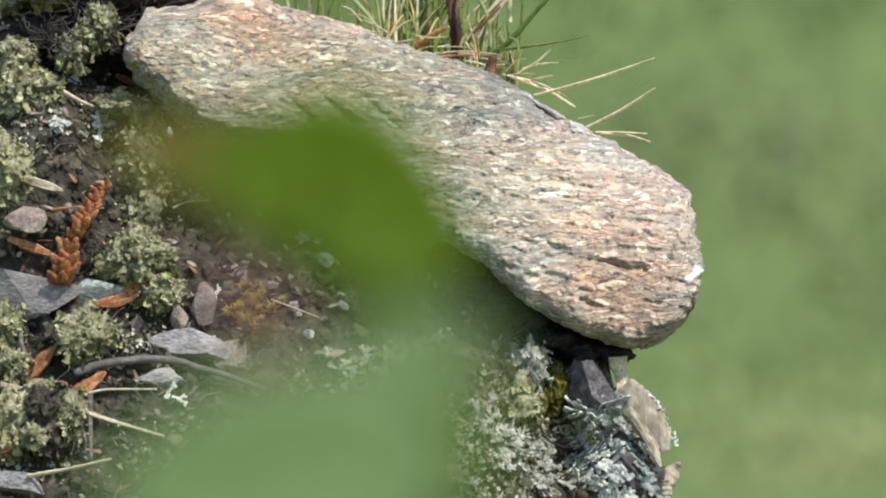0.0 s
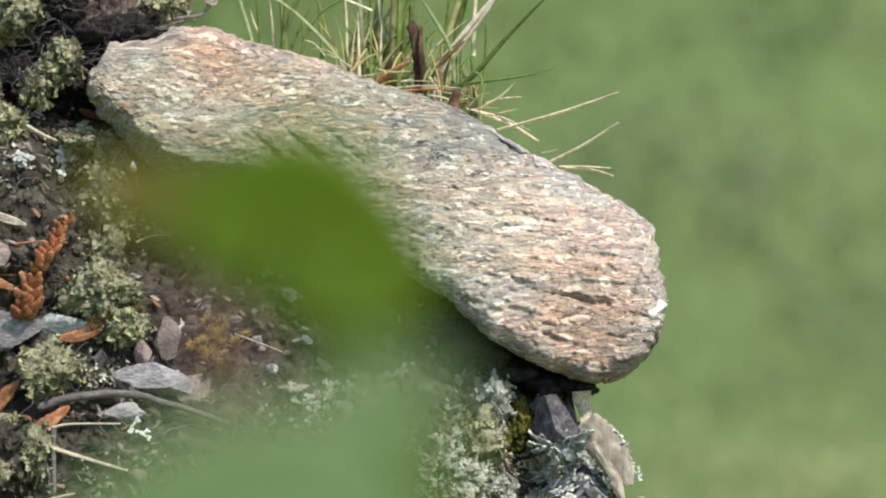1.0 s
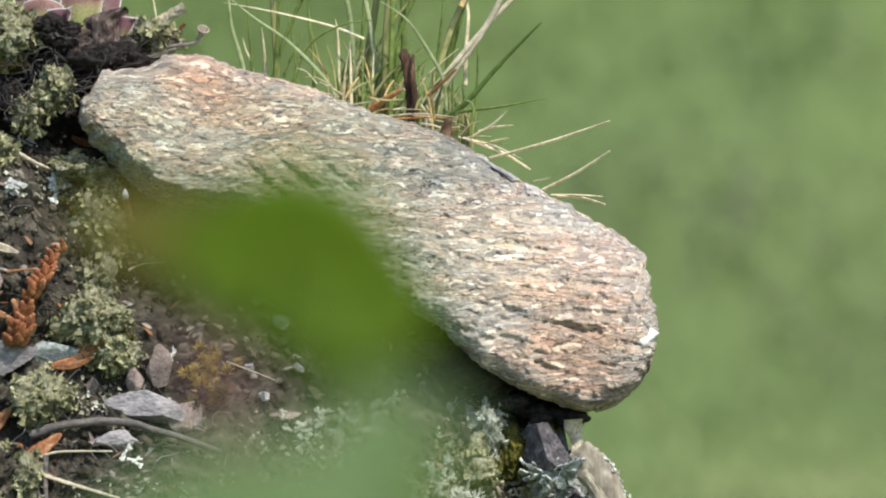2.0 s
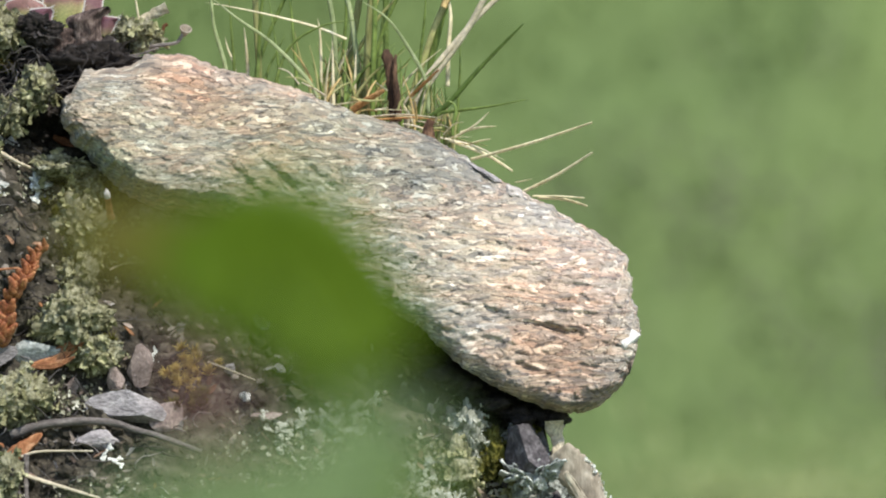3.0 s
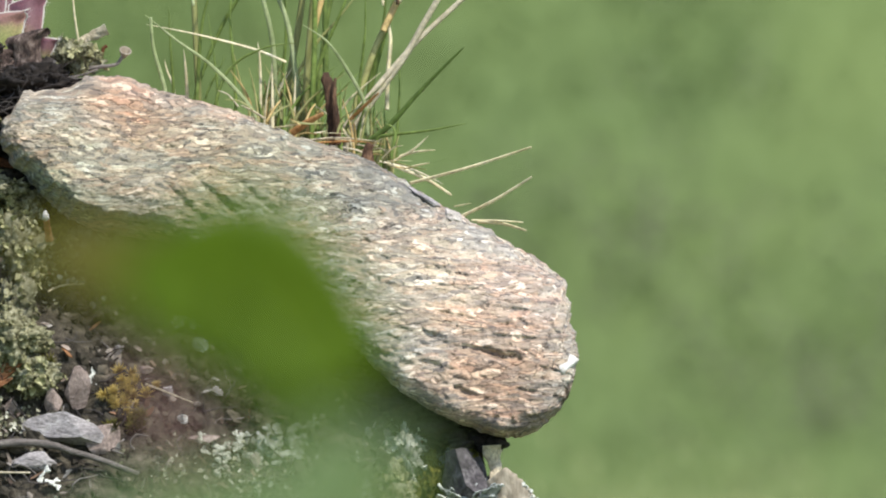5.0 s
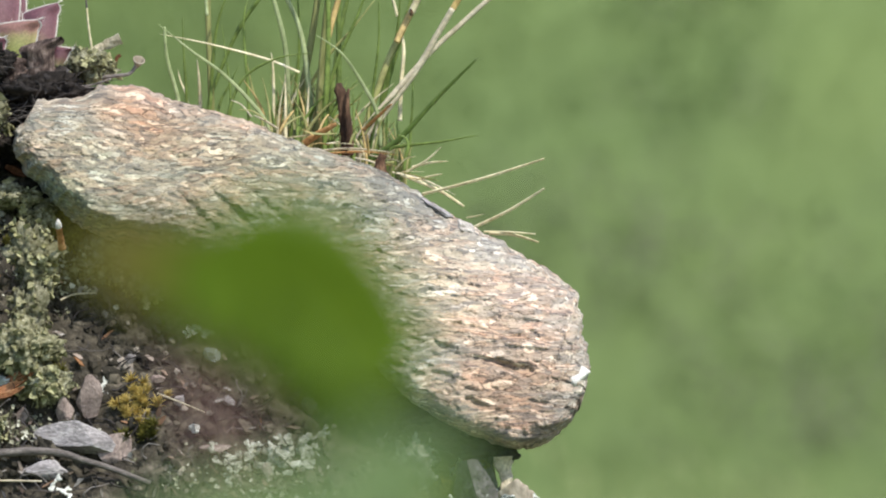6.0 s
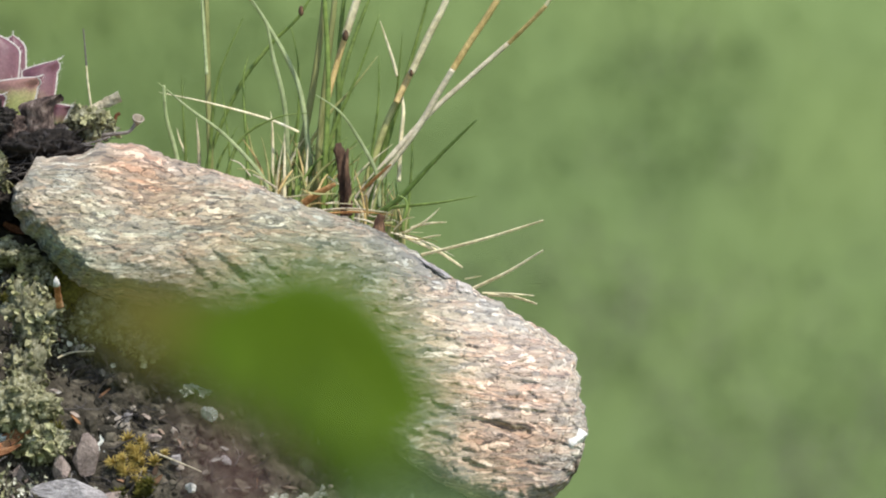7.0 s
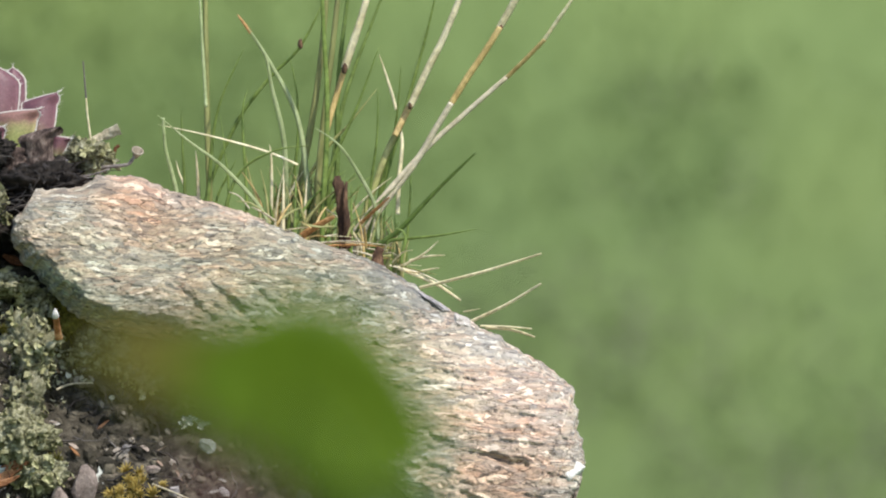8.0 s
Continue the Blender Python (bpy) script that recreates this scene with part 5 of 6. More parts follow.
star_moss(-100.5, 66.7, 5.5, 70, MOSS_GOLD, 55, "golden moss shoots on dark soil")
star_moss(-51.6, -17.4, 8, 320, MOSS_GOLD, 51, "golden-green star moss tuft on soil")
star_moss(-47.1, -22.4, 5, 90, MOSS, 52, "olive moss tuft on soil")
star_moss(-51.5, -24.0, 4, 40, MOSS, 53, "olive moss tuft on soil")
star_moss(-72.6, -8.9, 4, 70, MOSS, 54, "olive moss tuft on soil")
star_moss(-107.1, 55.7, 5, 60, MOSS_GOLD, 55, "golden-green star moss tuft on soil")
star_moss(-22.2, 12.3, 8, 120, MOSS, 56, "olive moss tuft under the slab")
star_moss(-83.1, 24.2, 8, 120, MOSS, 57, "olive moss tuft beside the slab")


# ---- the lichen stone under the slab's end ----
def end_stone():
    rnd = random.Random(83)
    stones = []
    for seed, c, size, lean in ((81, at(38.4, -41.3, -7), (12.5, 13, 18.5), -14), (82, at(46.5, -61.4, -12), (20, 14, 25), -26), (84, at(47.6, -44.6, -4), (9.5, 10, 15), -24)):
        bm = Shape()
        lump(bm, c, size, seed, 0.3, 5, (0, lean, 0), 0.6)
        split_stone(bm, c, size, seed, 16, 0.4, 0.8)
        stones.append((c, [v.co.copy() for v in bm.verts if v.co.y < c.y]))
        solid("lichen_stone", bm, STONE_PURPLE, "dark angular stone spotted with blue-grey lichen", "stone", "dark stones below the slab", smooth=False)
    c, size = at(38.8, -37.0, -19), (7.2, 7.0, 9.0)
    bm = Shape()
    lump(bm, c, size, 86, 0.15, 5, (0, -12, 0))
    split_stone(bm, c, size, 86, 7, 0.62, 0.85, [((-0.8, -0.58, -0.12), 0.36), ((0.5, -0.72, 0.42), 0.5), ((0.8, -0.1, 0.65), 0.6), ((-0.2, -0.6, -0.8), 0.62)])
    for v in bm.verts:
        v.co += (v.co - c).normalized() * (0.0005 * noise.noise(v.co * 420) + 0.0003 * noise.noise(v.co * 1100))
    stones.append((c, [v.co.copy() for v in bm.verts if v.co.y < c.y + 0.002]))
    solid("angular_stone", bm, STONE_PURPLE, "dark purple-grey stone with two flat broken faces", "stone", "dark stones below the slab", smooth=False)
    for which, x, z, w, h, n, mat, label in ((0, 45.2, -48.6, 6, 6, 220, LICHEN_BLUE, "blue-grey leafy lichen on the dark stone"),
                                             (1, 50.4, -59.1, 7, 8, 100, LICHEN_BLUE, "blue-grey leafy lichen on the dark stone"),
                                             (0, 38.4, -48.6, 7, 4, 170, LICHEN_PALE, "white leafy lichen on the dark stone"),
                                             (0, 32.4, -30.6, 4, 3, 80, LICHEN_PALE, "white leafy lichen on the dark stone"),
                                             (0, 30.6, -37.4, 2.4, 7, 260, MOSS, "olive moss strip on the dark stone"),
                                             (0, 39.6, -29.3, 4.5, 2, 70, MOSS, "olive moss under the slab's end"),
                                             (1, 53.4, -53.9, 2.0, 4, 90, MOSS, "olive moss strip on the dark stone"),
                                             (1, 38.4, -64.4, 2.5, 7, 120, MOSS, "olive moss strip on the dark stone"),
                                             (1, 41.4, -59.1, 9, 8, 130, LICHEN_BLUE, "blue-grey leafy lichen on the dark stone"),
                                             (1, 33.2, -58.4, 6, 9, 150, LICHEN, "grey-green leafy lichen on the dark stone"),
                                             (1, 32.6, -57.0, 6, 9, 120, LICHEN_PALE, "white leafy lichen on the dark stone"),
                                             (1, 45.2, -65.9, 6, 5, 90, LICHEN_PALE, "white leafy lichen on the dark stone"),
                                             (0, 26.4, -32.9, 4, 7, 200, LICHEN, "grey-green leafy lichen below the slab"),
                                             (0, 42.9, -45.6, 3.5, 3, 90, LICHEN_BLUE, "blue-grey leafy lichen on the dark stone"),
                                             (0, 34.7, -44.9, 2.5, 4, 70, LICHEN, "grey-green leafy lichen on the dark stone"),
                                             (1, 38.4, -53.9, 5, 3, 120, LICHEN_PALE, "white leafy lichen on the dark stone"),
                                             (2, 47.0, -45.0, 5, 5, 130, LICHEN_BLUE, "blue-grey leafy lichen on the dark stone"),
                                             (2, 51.0, -50.5, 3, 4, 80, LICHEN_PALE, "white leafy lichen on the dark stone"),
                                             (3, 41.6, -44.4, 3.5, 2.0, 90, LICHEN_BLUE, "blue-grey leafy lichen on the dark stone"),
                                             (3, 36.4, -45.6, 3.5, 1.6, 60, LICHEN_PALE, "white leafy lichen on the dark stone")):
        c, skin = stones[which]
        bm = Shape()
        for _ in range(int((0.5 if mat == MOSS else 0.3) * n)):
            want = at(x + rnd.gauss(0, w * 0.5), z + rnd.gauss(0, h * 0.5), -15)
            q = min(rnd.sample(skin, min(260, len(skin))), key=lambda k: (k.x - want.x) ** 2 + (k.z - want.z) ** 2)
            nrm = ((q - c).normalized() + Vector((rnd.gauss(0, 0.35), -0.3, rnd.gauss(0.1, 0.35)))).normalized()
            if mat == MOSS:
                tongue(bm, q, nrm, rnd.uniform(1.0, 2.4), rnd.uniform(0.25, 0.6), rnd)
            elif rnd.random() < 0.75:
                apart = q - at(x, z, -15)
                way = Vector((apart.x * 150 + rnd.gauss(0, 0.5), rnd.gauss(0, 0.3), apart.z * 150 + rnd.gauss(-0.35, 0.5)))
                frond(bm, q, nrm, way, rnd.uniform(1.4, 3.2), rnd.uniform(1.0, 2.1), rnd, 2 if rnd.random() < 0.5 else 1)
        solid("leafy_lichen", bm, mat, label, "lichen", kind="stuff", smooth=mat != MOSS)


end_stone()


def dry_leaf(name, pts, widths, material, label, depth, thick=0.35, out=0.0, group="dry leaves below the slab"):
    """A dry leaf along points (x, z): a creased sheet with ragged edges, curled round its length."""
    way = spline([at(x, z, depth - out * i / (len(pts) - 1) + 2 * math.sin(i)) for i, (x, z) in enumerate(pts)], 40)
    seed = len(label) * 3.1 + pts[0][0]
    bm = Shape()
    cols, sheets = 14, []
    for inner in (0.0, 0.3):
        grid = []
        for i, c in enumerate(way):
            u = i / (len(way) - 1)
            ahead = (way[min(i + 1, len(way) - 1)] - way[max(i - 1, 0)]).normalized()
            side = ahead.cross(Vector((0, -1, 0))).normalized()
            half = float(np.interp(u, [k / (len(widths) - 1) for k in range(len(widths))], widths)) / 2
            half *= 1 + 0.22 * noise.noise(Vector((u * 5, seed, 0))) + 0.12 * noise.noise(Vector((u * 17, seed, 4)))
            row = []
            for j in range(cols + 1):
                v = j / cols * 2 - 1
                edge = 1 + (0.16 * noise.noise(Vector((u * 14, v * 2, seed))) if abs(v) > 0.8 else 0)
                a = v * (1.75 + 0.35 * noise.noise(Vector((u * 4, seed, 9))))
                rib = 0.16 * math.exp(-(v / 0.12) ** 2) - 0.10 * math.cos(v * 16) + 0.2 * noise.noise(Vector((u * 9, v * 3, seed)))
                reach = half * edge - inner
                row.append(bm.verts.add(c + (side * math.sin(a) * reach + Vector((0, -1, 0)) * (math.cos(a) * (half * (0.5 + thick) - inner) + rib)) / 1000))
            grid.append(row)
        sheets.append(grid)
    for g in sheets:
        for a, b in zip(g, g[1:]):
            for j in range(cols):
                bm.faces.add((a[j], a[j + 1], b[j + 1], b[j]))
    g, h = sheets
    for i in range(len(way) - 1):
        for j in (0, cols):
            bm.faces.add((g[i][j], g[i + 1][j], h[i + 1][j], h[i][j]))
    for i in (0, len(way) - 1):
        for j in range(cols):
            bm.faces.add((g[i][j], g[i][j + 1], h[i][j + 1], h[i][j]))
    solid(name, bm, material, label, "leaf", group)


dry_leaf("dry_leaf", [(46.4, -28.6), (46.6, -31.0), (47.5, -34.4), (47.3, -37.4), (48.4, -41.5)], [4.6, 5.0, 3.4, 2.6, 3.4, 1.2], CREAM, "pale cream dry leaf below the slab", -17, -0.05)
dry_leaf("dry_leaf", [(47.4, -36.4), (51.2, -41.2), (55.8, -46.8), (59.6, -53.6)], [6.0, 9.5, 8.6, 1.8], TAN, "broad tan dry leaf with a pale fringe", -20, -0.25)
dry_leaf("dry_leaf", [(49.3, -42.1), (52.6, -47.2), (55.8, -52.6), (57.9, -57.9)], [1.6, 2.6, 2.4, 0.6], TAN, "narrow tan dry leaf below the slab", -25, -0.3)
dry_leaf("dry_leaf", [(57.2, -64.4), (59.7, -61.1), (61.5, -58.4), (63.0, -56.6)], [4.0, 5.5, 3.5, 0.4], TAN, "brown pointed dry leaf below the slab", -8)
dry_leaf("dry_leaf", [(57.6, -61.4), (57.6, -64.4), (57.3, -68.9), (57.2, -74.9)], [5.0, 6.5, 7.0, 7.0], TAN, "tan dry leaf stub below the slab", -9)
rnd = random.Random(90)
bm = Shape()
for _ in range(46):
    u = rnd.random()
    x, z = np.interp(u, [0, 0.5, 1], [52.5, 57.5, 61.0]), np.interp(u, [0, 0.5, 1], [-38.5, -43.5, -53.0])
    lobe(bm, at(x + rnd.gauss(0.9, 0.35), z + rnd.gauss(0.6, 0.35), -18.6), Vector((0.6, -0.6, 0.5)).normalized(), rnd.uniform(0.2, 0.55) / 1000, rnd)
solid("lichen_fringe", bm, LICHEN_PALE, "white lichen fringe on a dry leaf", "lichen", smooth=False)


# ---- bits on the slab ----
bm = Shape()
lump(bm, at(65.5, -7.4, -17), (3.0, 5.2, 4.4), 95, 0.3, 4, (0, 30, 0), 0.85)
solid("quartz_knob", bm, STONE_WHITE, "white quartz knob at the slab's end", "stone")
bm = Shape()
lump(bm, at(28.8, 36.2, -7), (6.2, 4, 1.1), 96, 0.4, 4, (0, 31, 0), 0.6)
solid("rock_flake", bm, STONE, "loose grey flake on the slab's rim", "stone")
bm = Shape()
lump(bm, at(34.8, 31.9, -8), (3.6, 4, 2.2), 98, 0.4, 4, (0, 30, 0), 0.5)
solid("rock_lump", bm, STONE_PALE, "pale rounded lump of rock on the slab's rim", "stone")
bm = Shape()
lump(bm, at(47.4, -28.1, 2), (3.2, 4, 2.0), 97, 0.3, 3, (0, 0, 0), 0.7)
solid("rock_flake", bm, STONE_DARK, "dark flake under the slab's end", "stone")


# ---- the houseleek ----
def houseleek():
    foot = at(-87.6, 70.5, 14)
    ob = thing("houseleek", foot, "houseleek rosette with red-tipped leaves and pale fringed margins", "succulent")
    rnd = random.Random(61)

    def leaf(base, tip, width, material, lean=0.0, label=""):
        """A fleshy leaf, broadest near its end, with a short point."""
        n, cols = 16, 10
        way = tip - base
        across = way.cross(Vector((0, -1, 0))).normalized()
        face = across.cross(way).normalized()
        if face.y > 0:
            face = -face
        length = way.length

        def place(u, v, s):
            half = width / 2000 * (0.66 + 0.34 * math.sin(math.pi / 2 * min(u / 0.8, 1.0)))
            late = max(0.0, (u - 0.82) / 0.18)
            skew = lean * 2.4 * half * late
            half *= max(0.012, 1 - 0.8 * late ** 1.3 - 0.2 * late ** 4)
            fat = 0.0012 * (1 - 0.6 * u) * (1 - v * v)
            bow = 0.16 * length * (u - 0.45) ** 2 + 0.3 * half * v * v
            crease = 0.0
            if material == WITHERED:
                crease = 0.0011 * noise.noise(Vector((base.x * 3000 + u * 5, v * 2.4, 1))) + 0.0005 * noise.noise(Vector((base.x * 3000 + u * 13, v * 6, 4)))
                half *= 1 + 0.35 * noise.noise(Vector((u * 6, v, base.x * 3000)))
                bow -= crease
            return base + way * u + across * (half * v + skew) + face * (s * fat - bow)

        bm = Shape()
        sheets = []
        for s in (1.2, -1.0):
            sheets.append([[bm.verts.add(place(i / n, j / cols * 2 - 1, s)) for j in range(cols + 1)] for i in range(n + 1)])
        low, high = sheets
        for g in sheets:
            for a, b in zip(g, g[1:]):
                for j in range(cols):
                    bm.faces.add((a[j], a[j + 1], b[j + 1], b[j]))
        for i in range(n):
            for j in (0, cols):
                bm.faces.add((low[i][j], low[i + 1][j], high[i + 1][j], high[i][j]))
        for i in (0, n):
            for j in range(cols):
                bm.faces.add((low[i][j], low[i][j + 1], high[i][j + 1], high[i][j]))
        blade = part("leaf", bm, material, ob, label)
        if material == WITHERED:
            return
        rim = [place(i / 20, -1, 0) for i in range(4, 21)] + [place(1.05, 0, 0)] + [place(i / 20, 1, 0) for i in range(20, 3, -1)]
        bm = Shape()
        sweep(bm, rim, lambda u: 0.0002 + 0.00008 * math.sin(u * 60) ** 2, 5, 1.0, 0.4)
        for q in rim:
            for _ in range(3):
                out = (q - (base + tip) / 2).normalized() * 0.6 + Vector((rnd.gauss(0, 0.5), rnd.gauss(0, 0.5), rnd.gauss(0.2, 0.4)))
                sweep(bm, [q, q + out * 0.0004, q + out * 0.0008], lambda u: 0.00006 * (1.2 - u), 3)
        part("margin", bm, CILIA, blade, "pale fringed leaf margin")

    leaf(at(-96.2, 74.5, 26), at(-97.6, 95.0, 32), 12.0, HOUSELEEK)
    leaf(at(-84.6, 78.0, 30), at(-86.0, 96.2, 34), 7.2, HOUSELEEK, 0.05)
    leaf(at(-89.6, 74.0, 24), at(-89.8, 96.4, 28), 12.4, HOUSELEEK)
    leaf(at(-78.6, 74.0, 17), at(-78.2, 90.0, 20), 9.4, HOUSELEEK, 0.4)
    leaf(at(-85.2, 72.5, 9), at(-84.0, 85.6, 9), 11.0, HOUSELEEK_GREEN, 0.38, "yellow-green leaf")
    leaf(at(-95.3, 70.8, 9), at(-94.2, 83.1, 8), 11.0, HOUSELEEK_GREEN, 0.0, "yellow-green leaf")
    leaf(at(-91.2, 73.0, 6), at(-90.0, 80.6, 5), 6.0, HOUSELEEK, 0.3)
    leaf(at(-84.6, 68.6, 3), at(-85.5, 75.4, 2), 8.0, WITHERED, -0.15, "withered dark brown leaf")
    leaf(at(-78.0, 66.0, 3), at(-78.2, 80.8, 2), 10.4, WITHERED, 0.45, "withered dark brown leaf")
    leaf(at(-73.8, 73.0, 4), at(-72.0, 78.4, 3), 4.4, HOUSELEEK, 0.42)


houseleek()


def stalk(name, pts, width, material, label, category, depth=20, tip=0.4):
    bm = Shape()
    sweep(bm, spline([at(x, z, depth) for x, z in pts], 24), lambda u: width / 2000 * (1 + (tip - 1) * u), 6, 1.0, 0.2)
    solid(name, bm, material, label, category)


dead_stem = thing("dry_bent", at(-64.0, 75.4, 20), "thin dead grass, pale below and dark above", "grass")
for way, wide, material, label in (([(-64.0, 75.4), (-64.7, 79.6), (-65.4, 84.0), (-65.9, 88.6)], 0.7, STRAW, "pale foot"), ([(-65.9, 88.5), (-66.3, 92.0), (-66.6, 95.0), (-67.0, 98.3)], 0.55, TWIG, "dark tip")):
    bm = Shape()
    sweep(bm, spline([at(x, z, 20) for x, z in way], 14), lambda u: wide / 2000 * (1 - 0.3 * u), 6, 1.0, 0.25)
    part("stem_piece", bm, material, dead_stem, label)
dry_leaf("curled_leaf", [(-65.7, 75.3), (-63.2, 77.6), (-60.1, 79.0), (-56.8, 80.6)], [0.9, 2.0, 2.6, 3.4], CREAM, "pale curled dry leaf on the bank's top", 18, -0.1, group="")
stalk("curled_leaf", [(-59.0, 72.1), (-58.0, 74.0), (-57.7, 75.5), (-56.7, 76.2)], 1.1, RUST, "small brown curled stalk", "leaf", 18, 0.8)
stalk("cup_twig", [(-62.8, 70.0), (-57.6, 70.7), (-54.1, 71.4), (-52.4, 73.9)], 1.1, TWIG, "dark twig ending in a small cup", "twig", 14, 0.8)
bm = Shape()
cup_at = at(-52.0, 74.5, 14)
opening = Vector((0.25, -0.62, 0.74)).normalized()
sideways = opening.cross(Vector((0, 0, 1))).normalized()
upward = sideways.cross(opening)
rings = []
for r, h in ((0.5, -1.9), (0.9, -0.9), (1.7, 0.5), (1.75, 0.75), (1.35, 0.6), (0.9, -0.5), (0.3, -0.9)):
    rings.append([bm.verts.add(cup_at + (sideways * r * math.cos(k * 0.6283) + upward * r * math.sin(k * 0.6283) + opening * h) / 1000) for k in range(10)])
for a, b in zip(rings, rings[1:]):
    for k in range(10):
        bm.faces.add((a[k], a[(k + 1) % 10], b[(k + 1) % 10], b[k]))
bm.faces.add(rings[0][::-1])
bm.faces.add(rings[-1])
solid("lichen_cup", bm, TAN, "small grey-brown lichen cup on a twig", "lichen")
rod("root", [(-79.2, 66.5), (-73.3, 67.6), (-65.8, 67.8), (-59.1, 69.8)], 1.0, TWIG, "bare dark root along the bank's rim", "root", lift=6)
rod("root", [(-88.2, 66.0), (-82.2, 64.4), (-74.7, 66.1), (-68.7, 65.0)], 0.9, TWIG, "bare dark root along the bank's rim", "root", lift=5)
rod("root", [(-85.4, 70.6), (-79.3, 69.2), (-74.8, 70.0), (-71.7, 67.0)], 0.8, TWIG, "bare dark root along the bank's rim", "root", lift=5)


# ---- the grass tuft behind the slab ----
tuft = thing("grass_tuft", at(0.9, 48.2, 42), "tuft of green and straw-coloured grass behind the slab", "grass")
order = random.Random(71)


def blade(material, width, *pts, name="blade", label="", depth=None, sink=7.0, tip=0.12):
    """A blade or stem from its foot through points (x, z) to its tip; the foot goes into the soil."""
    y = depth if depth is not None else order.uniform(32, 52)
    if material == GRASS and width < 1.5:
        width *= 1.05
        material = GRASS_DEEP
    lean = order.uniform(-8, 8)
    way = [at(x, z, y + lean * i / len(pts)) for i, (x, z) in enumerate(pts)]
    if sink:
        way.insert(0, way[0] + (way[0] - way[1]).normalized() * 0.3 * sink / 1000 - Vector((0, 0, sink / 1000)))
    bm = Shape()
    sweep(bm, spline(way, 30), lambda u: width / 2000 * (1.0 if u < 0.35 else 1 - (1 - tip) * ((u - 0.35) / 0.65) ** 1.4), 6, 0.45, 0.0)
    part(name, bm, material, tuft, label)


def node(x, z, y, r):
    bm = Shape()
    lump(bm, at(x, z, y), (r * 0.9, r, r * 1.7), int(abs(x * 10)), 0.2, 2)
    part("stem_node", bm, BARK, tuft, "dark joint of a stem")


STEM = "tall upright grass stem"
DRY = "bleached straw stem"
blade(OLIVE, 1.7, (-32.3, 63.0), (-33.5, 84.0), (-34.4, 105.0), (-36.1, 135.0), name="stem", label=STEM, tip=0.7)
blade(GRASS_PALE, 0.9, (-33.9, 87.0), (-35.6, 106.5), (-37.4, 129.0), sink=0)
blade(OLIVE, 2.0, (-10.6, 56.1), (-6.3, 79.5), (-3.5, 103.6), (-1.9, 136.0), name="stem", label=STEM, tip=0.6)
blade(OLIVE, 1.9, (-4.4, 54.8), (-2.8, 81.1), (-0.5, 107.5), (1.7, 136.1), name="stem", label=STEM, tip=0.6)
blade(GRASS_DEEP, 1.5, (-2.1, 56.4), (-1.7, 86.4), (-3.2, 107.4), (-5.1, 132.9), name="stem", label=STEM, tip=0.6)
blade(GRASS_DRY, 1.7, (-4.4, 54.8), (-3.8, 65.3), (-3.1, 72.1), (-2.2, 79.2), name="stem", label="olive foot of a stem", depth=46, tip=0.9)
blade(GOLD, 1.6, (-2.4, 78.6), (-1.0, 84.6), (0.7, 91.3), (2.6, 98.3), name="stem", label="golden lower stem", depth=38, sink=0, tip=1.0)
blade(STRAW, 2.2, (2.6, 98.3), (4.7, 105.4), (6.9, 112.9), (12.0, 133.4), name="stem", label=DRY, depth=38, sink=0, tip=0.7)
node(2.6, 98.3, 37, 0.9)
blade(GRASS_DRY, 1.8, (8.4, 57.4), (12.0, 68.8), (14.2, 75.6), (16.8, 81.5), name="stem", label="olive foot of a stem", depth=42, tip=0.95)
blade(GOLD, 1.8, (16.5, 80.9), (17.8, 83.7), (19.0, 86.3), (20.3, 89.1), name="stem", label="golden lower stem", depth=41, sink=0, tip=1.0)
blade(STRAW, 2.0, (20.2, 88.5), (25.0, 99.5), (29.2, 108.6), (37.6, 131.1), name="stem", label=DRY, depth=41, sink=0, tip=0.8)
node(20.3, 89.0, 41, 0.7)
blade(STRAW_GREY, 1.8, (8.2, 53.7), (21.9, 73.6), (26.9, 82.4), (31.2, 90.0), name="stem", label="grey-brown lower stem", depth=38, tip=0.9)
blade(GOLD, 1.8, (31.1, 89.7), (35.5, 97.2), (39.9, 104.1), (43.6, 110.5), name="stem", label="golden middle of a stem", depth=38, sink=0, tip=0.95)
blade(STRAW, 2.1, (43.4, 110.2), (47.0, 117.1), (50.1, 124.7), (53.3, 133.0), name="stem", label=DRY, depth=38, sink=0, tip=0.9)
node(43.7, 110.7, 38, 0.8)
blade(STRAW_GREY, 1.5, (5.5, 53.6), (22.9, 75.4), (34.3, 86.7), (46.0, 97.5), name="stem", label="grey-brown lower stem", depth=36, tip=0.85)
blade(GOLD, 1.3, (45.8, 97.2), (49.3, 100.8), (52.5, 104.2), (55.5, 107.5), name="stem", label="golden middle of a stem", depth=36, sink=0, tip=0.95)
blade(STRAW, 1.1, (55.2, 107.2), (58.8, 112.7), (62.3, 118.2), (67.0, 127.4), name="stem", label=DRY, depth=36, sink=0, tip=0.4)
blade(GRASS, 1.2, (13.3, 65.1), (18.6, 86.2), (24.3, 108.9), (27.9, 127.8))
blade(GRASS, 1.3, (-0.4, 66.9), (2.7, 89.6), (9.6, 110.8), (15.2, 125.9))
blade(GRASS, 1.5, (1.4, 71.5), (1.1, 95.5), (3.1, 119.6), (3.8, 133.1))
blade(GRASS, 1.1, (-32.6, 65.3), (-31.0, 85.6), (-24.4, 102.9))
blade(GRASS_PALE, 1.5, (-6.4, 66.8), (-9.6, 85.0), (-18.3, 101.0), (-26.1, 111.6), depth=40, tip=0.35)
blade(ORANGE, 0.9, (-22.6, 107.1), (-24.4, 109.5), (-26.2, 111.8), sink=0, depth=36, label="orange withered tip", tip=0.4)
